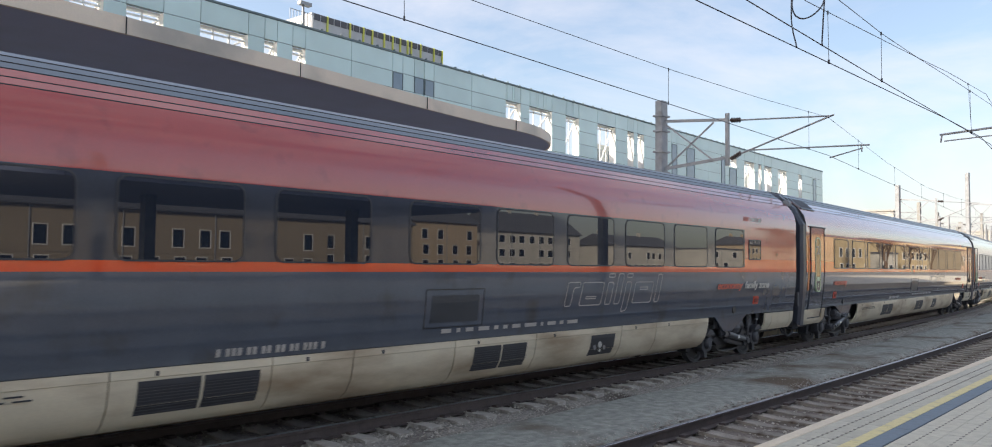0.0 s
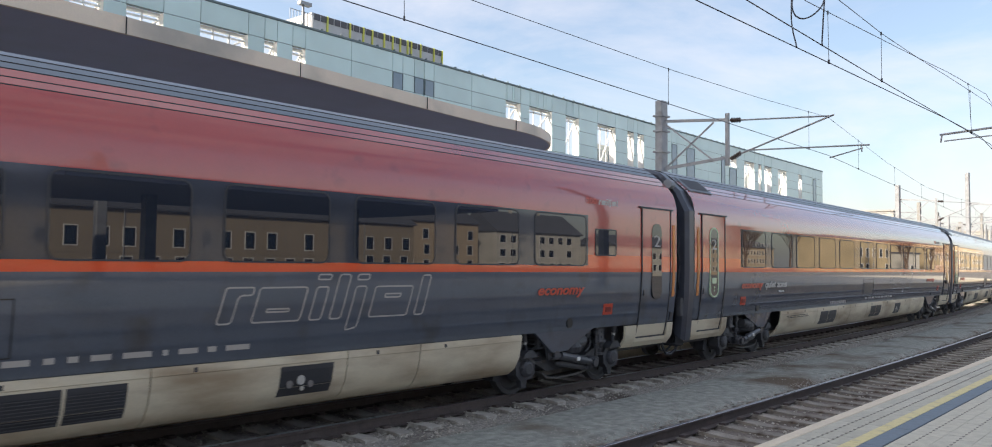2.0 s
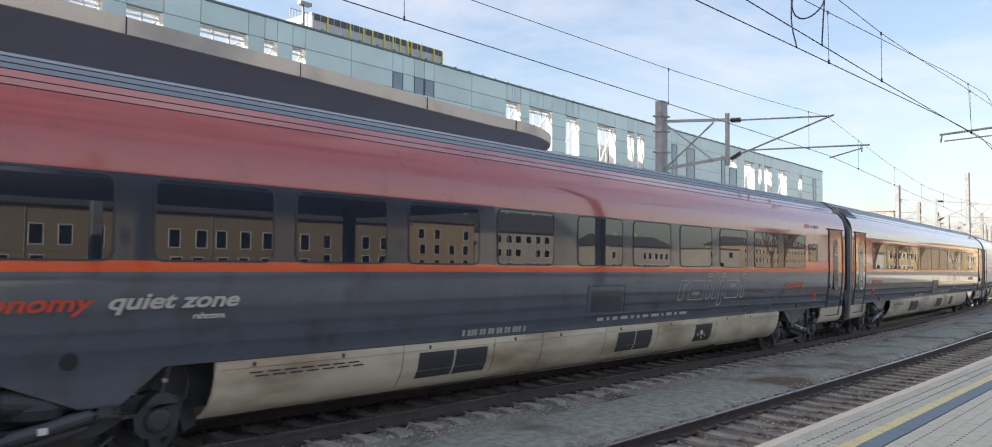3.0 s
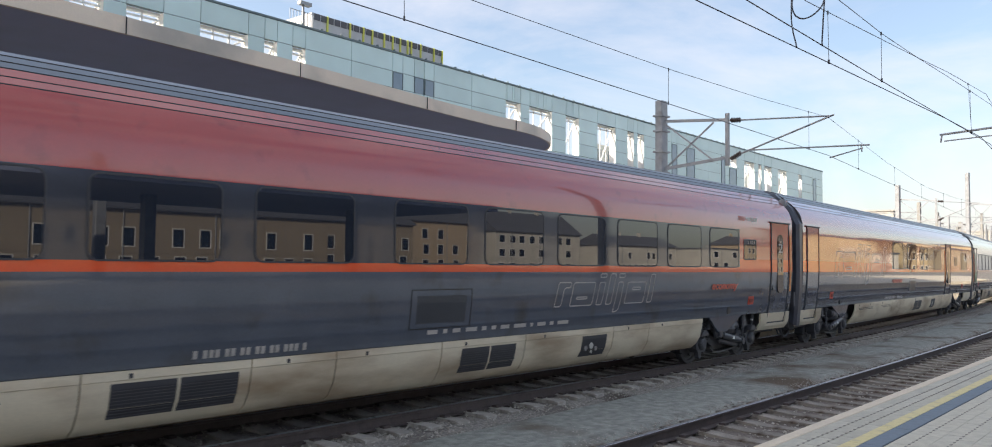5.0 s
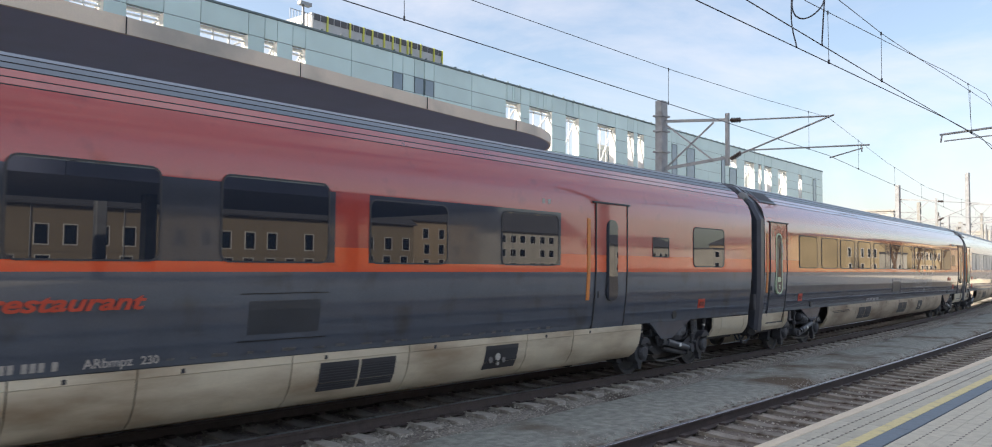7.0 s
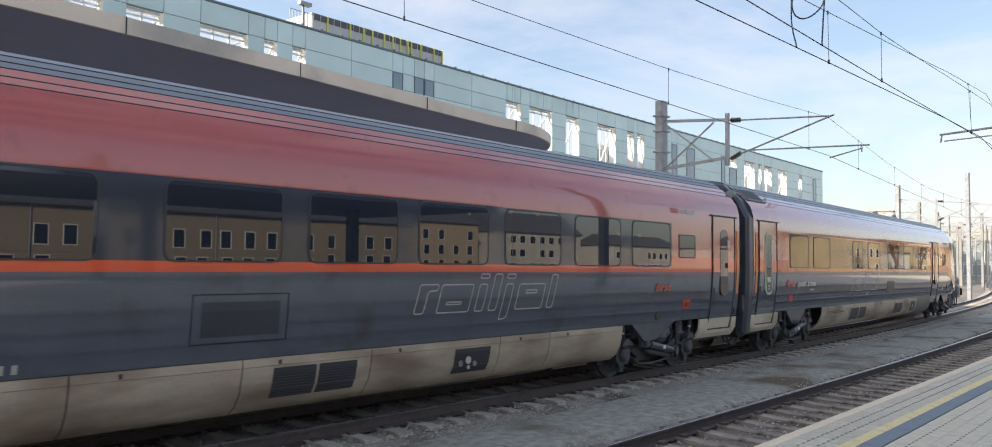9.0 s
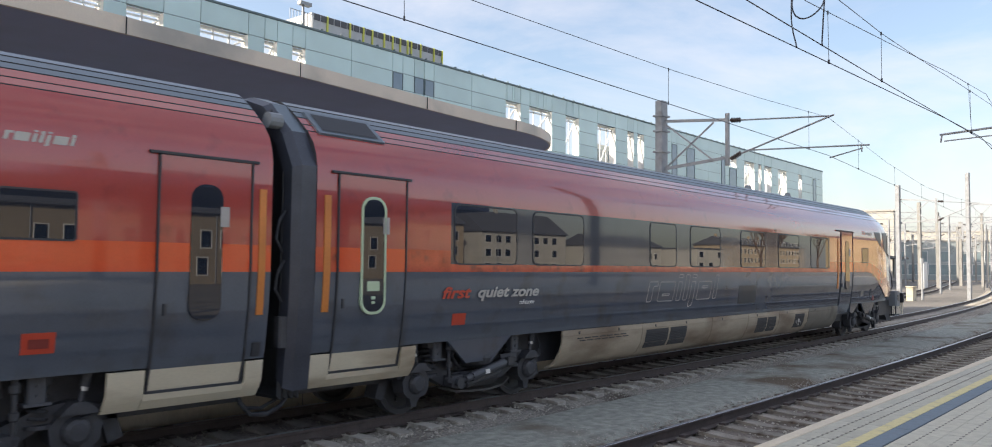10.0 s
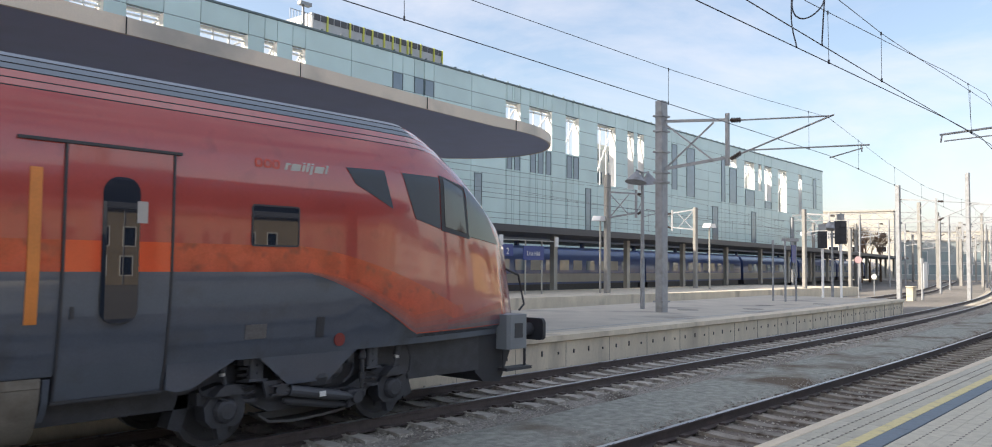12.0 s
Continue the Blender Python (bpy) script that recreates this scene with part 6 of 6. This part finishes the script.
for i in range(61):
    x = -700 + 45 * i
    pts.append((x, 30 + 35 * noise.noise(Vector((i * 0.21, 2.0, 0))) + 40 * math.exp(-((x - 900) / 500.0) ** 2)))
for (x0, h0), (x1, h1) in zip(pts, pts[1:]):
    g.face([(x0, -650, -1), (x1, -650, -1), (x1, -900, h1), (x0, -900, h0)])
    g.face([(x0, -900, h0), (x1, -900, h1), (x1, -1300, -1), (x0, -1300, -1)])
thing("wooded_hills", "dark wooded hills on the horizon", "hill", geo=g, mats=mat("winter_wood", (0.055, 0.06, 0.05), 0.95, var=0.3, scale=0.02, fine=0.3), kind="structure", smooth=True)
near_roof = thing("platform_shelter_roof", "flat dark canopy over the platform's middle", "canopy")
for i in range(8):
    x0 = -40.0 + 8.0 * i
    g = Geo()
    g.box(x0, x0 + 7.98, -12.0, -4.2, 4.25, 4.6)
    part("roof_segment", g, SOFFIT, near_roof)
    g = Geo()
    g.box(x0 + 3.8, x0 + 4.15, -8.3, -7.95, 0.5, 4.25)
    part("column", g, GALV, near_roof)
m = mast(13.0, -14.0, 9.0, -0.24, 0.4)
cantilever(m, -3.2, scale=0.8)
# added tower outside the view: keeps the low sun off the near tracks
g = Geo()
g.box(-27, 20, -9, 9, -0.3, 78.0)
tower = thing("tower_block", "unseen slab tower added to shade the tracks", "building", at=Matrix.Translation((-68.0, 88.0, 0)) @ Matrix.Rotation(radians(SUN_AZ + 90), 4, "Z"))
part("wall", g, CLADJOINT, tower)
for f in range(22):
    g = Geo()
    g.box(-26.5, 19.5, -9.08, -9.0, 2.0 + 3.3 * f, 3.9 + 3.3 * f)
    part("window_band", g, WINGLASS, tower)

# ---- overhead wires ----


def wire(name, pts, r, label, droppers=()):
    w = thing(name, label, "overhead wire", "overhead wires")
    g = Geo()
    g.pipe(pts, r, 5)
    part("wire", g, WIRE, w)
    return w


def sag(a, b, drop, n=14):
    a, b = Vector(a), Vector(b)
    return [tuple(a.lerp(b, i / n) - Vector((0, 0, drop * 4 * (i / n) * (1 - i / n)))) for i in range(n + 1)]


def line(sup, mess, hangers, thick=0.0085):
    """Contact wire through sup, messenger through mess, with droppers at the x of hangers."""
    con = wire("contact_wire", sup, thick, "dark contact wire above the track")
    wire("messenger_wire", mess, thick * 0.75, "thin messenger wire carrying the contact wire")

    def at(pts, x):
        for a, b in zip(pts, pts[1:]):
            if a[0] <= x <= b[0]:
                return Vector(a).lerp(Vector(b), (x - a[0]) / (b[0] - a[0]))
        return Vector(pts[-1])

    for x in hangers:
        p, q = at(mess, x), at(sup, x)
        g = Geo()
        g.rod(p, q, 0.005, 4)
        g.rod(q - Vector((0, 0, 0.02)), q + Vector((0, 0, 0.05)), 0.016, 6)
        g.rod(p - Vector((0, 0, 0.04)), p + Vector((0, 0, 0.02)), 0.014, 6)
        part("dropper", g, WIRE, con)


def span(sup, contact_z, mess_z, drop, droppers=7, thick=0.0085):
    """A plain line over supports (x, y), its messenger sagging between them."""
    mess, hangers = [], []
    for (x0, y0), (x1, y1) in zip(sup, sup[1:]):
        seg = sag((x0, y0, mess_z), (x1, y1, mess_z), drop)
        mess += seg if not mess else seg[1:]
        hangers += [x0 + (x1 - x0) * i / droppers for i in range(1, droppers)]
    line([(x, y, contact_z) for x, y in sup], mess, hangers, thick)


line([(-34.0, 8.75, 5.75), (6.9, 8.80, 5.75), (15.4, 8.88, 5.75), (26.3, 9.03, 5.75), (39.9, 10.32, 5.75), (65.2, 12.6, 5.75), (105.0, 18.4, 5.75), (150.0, 27.6, 5.75)],
     [(-34.0, 8.75, 7.0), (-20.0, 8.76, 6.72), (-6.0, 8.78, 6.5), (4.0, 8.80, 6.41), (9.4, 8.84, 6.42), (15.9, 8.88, 6.52), (20.9, 8.96, 6.70), (26.3, 9.03, 6.97), (36.0, 9.95, 6.55), (46.0, 10.9, 6.40), (56.0, 11.75, 6.6), (65.2, 12.6, 6.97), (85.0, 15.5, 6.5), (105.0, 18.4, 6.97), (150.0, 27.6, 6.9)],
     (-4.0, 8.0, 15.9, 24.6, 30.6, 37.5, 44.5, 52.0, 60.0, 72.0, 80.0, 90.0, 98.0))
line([(-30.0, 6.1, 5.5), (9.2, 4.76, 5.5), (13.4, 4.58, 5.5), (20.2, 4.31, 5.5), (23.4, 4.26, 5.5), (66.0, 7.6, 5.5), (105.0, 12.6, 5.5)],
     [(-30.0, 6.1, 6.7), (5.0, 4.9, 6.28), (12.5, 4.63, 6.31), (18.0, 4.38, 6.47), (20.3, 4.31, 6.58), (24.7, 4.36, 6.82), (45.0, 5.95, 6.4), (66.0, 7.6, 6.8), (105.0, 12.6, 6.8)],
     (2.0, 13.42, 22.4, 30.0, 37.0, 45.0, 53.0))
line([(-30.0, 4.2, 5.505), (9.6, 4.28, 5.505), (15.3, 4.32, 5.505), (24.9, 4.32, 5.505), (66.0, 8.1, 5.505), (105.0, 13.0, 5.505)],
     [(-30.0, 4.2, 6.9), (4.0, 4.27, 6.55), (13.2, 4.31, 6.40), (15.4, 4.32, 6.37), (17.8, 4.33, 6.42), (20.5, 4.33, 6.50), (25.2, 4.34, 6.62), (45.0, 6.15, 6.2), (66.0, 8.1, 6.66), (105.0, 13.0, 6.66)],
     (5.0, 15.35, 22.6, 31.5, 39.0, 48.0, 56.0))
span([(-30.0, 22.2), (42.0, 24.4), (100.0, 30.0), (150.0, 40.0)], 5.4, 6.5, 0.4)
span([(40.0, 33.0), (80.0, 30.0), (140.0, 34.0), (200.0, 44.0)], 5.6, 6.8, 0.4)
for dy, rise in ((0.0, 0.0), (4.6, 0.1), (9.2, 0.0), (13.8, 0.15)):
    span([(78.0, 20.0 + dy), (118.0, 25.6 + dy * 1.1), (160.0, 33.5 + dy * 1.25), (215.0, 46.0 + dy * 1.4)], 5.6 + rise, 6.9 + rise, 0.4, 5, 0.012)
span([(-20.0, 37.0), (45.0, 37.5), (95.0, 41.5), (150.0, 52.0)], 5.5, 7.6, 0.3, thick=0.012)
for pts in ([(12.75, 4.85, 6.55), (12.3, 4.74, 6.25), (12.08, 4.62, 5.98), (12.12, 4.5, 5.9), (12.3, 4.4, 6.0), (12.5, 4.34, 6.2), (12.9, 4.42, 6.6)],
            [(12.7, 4.9, 6.5), (12.52, 4.84, 6.1), (12.48, 4.8, 5.85), (12.33, 4.7, 5.62), (12.15, 4.62, 5.5)],
            [(12.9, 4.45, 6.6), (12.6, 4.36, 6.2), (12.6, 4.38, 5.92), (12.47, 4.35, 5.66), (12.32, 4.3, 5.5)]):
    fine = []
    for i in range(len(pts) - 1):
        p = [Vector(pts[max(0, min(len(pts) - 1, j))]) for j in (i - 1, i, i + 1, i + 2)]
        for k in range(5):
            t = k / 5
            fine.append(tuple(0.5 * ((2 * p[1]) + (p[2] - p[0]) * t + (2 * p[0] - 5 * p[1] + 4 * p[2] - p[3]) * t * t + (3 * p[1] - p[0] - 3 * p[2] + p[3]) * t ** 3)))
    fine.append(pts[-1])
    wire("jumper_cable", fine, 0.012, "curved jumper cable between the wires")
# bracket of the platform track
m = mast(23.2, 1.2, 9.0, 0.5, 0.34)
m.rotation_euler = (0, 0, math.pi)
g = Geo()
g.rod((0, 0, 5.85), (0, -3.95, 5.62), 0.028, 8)
g.rod((0, -3.9, 5.62), (0, -3.93, 5.42), 0.02, 6)
g.rod((0, -3.85, 5.45), (0, -2.6, 5.5), 0.018, 6)
part("swing_arm", g, GALV, m)

# ---- sleepers ----


OLDSLEEPER = mat("stained_concrete_sleeper", (0.27, 0.245, 0.205), 0.9, var=0.3, scale=5, bump=0.004, bump_scale=50, random_tint=0.15, stain=(0.10, 0.075, 0.055), stain_scale=3)


def sleeper_mesh(material):
    g = Geo()
    prof = [(-1.3, -0.36), (1.3, -0.36), (1.3, -0.165), (1.22, -0.15), (0.62, -0.145), (0.25, -0.175), (-0.25, -0.175), (-0.62, -0.145), (-1.22, -0.15), (-1.3, -0.165)]
    g.extrude(prof, -0.115, 0.115, "x")
    return g.mesh("sleeper", material)


for yc, bar in ((Y_MAIN, sleeper_mesh(SLEEPER)), (Y_NEAR, sleeper_mesh(OLDSLEEPER))):
    track = thing("track", "row of concrete sleepers bedded in ballast", "track", kind="structure")
    s = -12.0 if yc == Y_MAIN else 3.0
    while s < 108:
        slope = math.atan((bend(s + 0.5) - bend(s - 0.5)))
        m = Matrix.Translation((s, yc + bend(s), random.uniform(-0.012, 0.006))) @ Matrix.Rotation(slope + random.uniform(-0.012, 0.012), 4, "Z")
        part("sleeper", bar, None, track, at=m)
        s += 0.6

# rail clips on the sleepers
clips = Geo()
for yc in (Y_MAIN, Y_NEAR):
    s = 3.0
    while s < 40:
        for half in (-0.7525, 0.7525):
            for d in (-0.12, 0.12):
                y = yc + bend(s) + half + d
                clips.box(s - 0.06, s + 0.06, y - 0.05, y + 0.05, -0.165, -0.115)
        s += 0.6
thing("rail_clips", "small rusty rail fastenings", "rail clip", geo=clips, mats=RAIL_SIDE, kind="stuff")

# ---- loose ballast stones ----
rnd = np.random.RandomState(5)
stones = Geo()


def stone(x, y, z, r):
    i = len(stones.v)
    j = lambda: rnd.uniform(0.6, 1.15) * r
    stones.v += [(x + j(), y, z), (x, y + j(), z), (x - j(), y, z), (x, y - j(), z), (x + rnd.uniform(-.3, .3) * r, y + rnd.uniform(-.3, .3) * r, z + j() * 0.65), (x, y, z - 0.5 * r)]
    for a in range(4):
        b = (a + 1) % 4
        stones.f += [(i + a, i + b, i + 4), (i + b, i + a, i + 5)]
        stones.m += [0, 0]


for _ in range(9000):
    s = 2 + 55 * rnd.rand() ** 1.5
    y = Y_MAIN - 0.85 - abs(rnd.normal(0, 0.45)) if rnd.rand() < 0.6 else Y_MAIN + rnd.uniform(-0.7, 0.7)
    if y < Y_MAIN - 1.9 and rnd.rand() < 0.6:
        continue
    stone(s, y + bend(s), -0.198 + rnd.uniform(0, 0.015), rnd.uniform(0.012, 0.034))
for _ in range(5000):
    s = 5 + 40 * rnd.rand() ** 1.5
    y = Y_NEAR + rnd.uniform(-1.5, 1.7)
    stone(s, y + bend(s), -0.205 + rnd.uniform(0, 0.012), rnd.uniform(0.014, 0.032))
for _ in range(9000):
    s = 3 + 40 * rnd.rand() ** 1.3
    y = rnd.uniform(Y_NEAR + 0.9, Y_MAIN - 1.5) if rnd.rand() < 0.6 else Y_NEAR + 0.9 + abs(rnd.normal(0, 0.5))
    stone(s, y + bend(s), -0.17, rnd.uniform(0.006, 0.02))
for _ in range(2500):
    s = 8 + 40 * rnd.rand() ** 1.3
    stone(s, Y_MAIN + 1.1 + abs(rnd.normal(0, 0.25)) + bend(s), -0.18, rnd.uniform(0.022, 0.045))
thing("ballast_stones", "scattered grey-brown ballast stones along the tracks", "gravel", geo=stones, mats=STONE, kind="stuff")

# ---- near platform: edge slabs, pavers, lines ----
PL = bpy.data.objects["platform_near"]


def slab_mesh(name, w, d, h, material, bevel=0.006, holes=0):
    g = Geo()
    b = bevel
    g.extrude([(-d / 2, -h), (d / 2, -h), (d / 2, -b), (d / 2 - b, 0), (-d / 2 + b, 0), (-d / 2, -b)], -w / 2 + 0.003, w / 2 - 0.003, "x")
    return g.mesh(name, material)


def lay(name, mesh, x, y, z=PLAT_Z):
    slope = math.atan(bend(x + 0.5) - bend(x - 0.5))
    return part(name, mesh, None, PL, at=Matrix.Translation((x, y + bend(x), z)) @ Matrix.Rotation(slope, 4, "Z"))


edge = slab_mesh("edge_slab", 1.0, 0.14, 0.14, CONCRETE, 0.015)
for i in range(40):
    lay("edge_slab", edge, 5.5 + i, EDGE_NEAR - 0.07)
pav = slab_mesh("paver", 0.4, 0.142, 0.06, PAVER)
rows_y = [EDGE_NEAR - 0.145 - 0.07 - 0.146 * j for j in range(3)]
for j, y in enumerate(rows_y):
    for i in range(98):
        lay("paver", pav, 6.0 + 0.4 * i + 0.2 * (j % 2), y)
yel = slab_mesh("yellow_paver", 1.0, 0.125, 0.055, YELLOW, 0.002)
blu = slab_mesh("tactile_paver", 1.0, 0.17, 0.055, BLUELINE, 0.002)
for i in range(40):
    lay("yellow_paver", yel, 5.5 + i, 2.535)
    lay("tactile_paver", blu, 5.5 + i, 2.383)
rest = Geo()
for j in range(22):
    y = 2.205 - 0.146 * j
    for i in range(90):
        x = 6.0 + 0.4 * i + 0.2 * (j % 2)
        yy = y + bend(x)
        rest.box(x - 0.197, x + 0.197, yy - 0.071, yy + 0.071, PLAT_Z - 0.04, PLAT_Z + 0.002 * rnd.rand())
tagged(part("pavers_joined", rest, PAVER, PL), kind="stuff")
studs = Geo()
for y in (2.13, 1.84, 1.55, 1.26, EDGE_NEAR - 0.29, EDGE_NEAR - 0.43):
    for i in range(320):
        x = 6.0 + 0.125 * i
        studs.box(x - 0.016, x + 0.016, y + bend(x) - 0.010, y + bend(x) + 0.010, PLAT_Z, PLAT_Z + 0.004)
tagged(part("dark_drain_dots", studs, JOINT, PL), kind="stuff")

# ---- far platform: wall holes, joints, edge band, manholes ----
for i in range(64):
    x = 8.0 + 0.62 * i
    y = EDGE_FAR + 0.12 + bend(x)
    g = Geo()
    g.box(x - 0.022, x + 0.022, y - 0.012, y + 0.02, 0.10, 0.16 + 0.03 * (i % 3))
    part("weep_hole", g, BLACK, plat_far)
    if i % 3 == 0:
        g = Geo()
        g.box(x + 0.3, x + 0.308, y - 0.004, y + 0.02, -0.28, 0.38)
        part("wall_joint", g, JOINT, plat_far)
for x, y in ((28.3, 15.0), (31.0, 13.6), (34.5, 14.6), (38.0, 13.4)):
    g = Geo()
    g.rod((x, y, PLAT_Z), (x, y, PLAT_Z + 0.008), 0.4, 16)
    part("manhole_cover", g, JOINT, plat_far)
g = Geo()
strip(g, [(EDGE_FAR + 1.05, PLAT_Z - 0.02), (EDGE_FAR + 1.17, PLAT_Z - 0.02), (EDGE_FAR + 1.17, PLAT_Z + 0.005), (EDGE_FAR + 1.05, PLAT_Z + 0.005)], far_st)
part("safety_line", g, PALE, plat_far)

# ---- what moves ----
def travelled(t):
    """Where the front of the first coach's far end stands on the line at t seconds."""
    c = (0.00015916, -0.00383479, 0.0366506, 0.0415054, -16.7597, 22.0359)
    s = 0.0
    for k in c:
        s = s * t + k
    return s


def motions():
    for k, c in enumerate(cars):
        rows = []
        for i in range(49):
            t = i * 0.25
            s = travelled(t) - CAR + k * CAR
            a, b = on_track(s + 3.75), on_track(s + CAR - 3.75)
            mid = (a + b) / 2
            rows.append((t, Matrix.Translation(mid) @ Matrix.Rotation(math.atan2(b.y - a.y, b.x - a.x), 4, "Z")))
        walk(c, rows)
    spins = []
    for i in range(361):
        t = i / 30
        spins.append((t, (travelled(t) - travelled(0.0)) / 0.46))
    for w, dx in WHEELS:
        walk(w, [(t, Matrix.Translation((dx, 0, 0.46)) @ Matrix.Rotation(a, 4, "Y")) for t, a in spins])


motions()
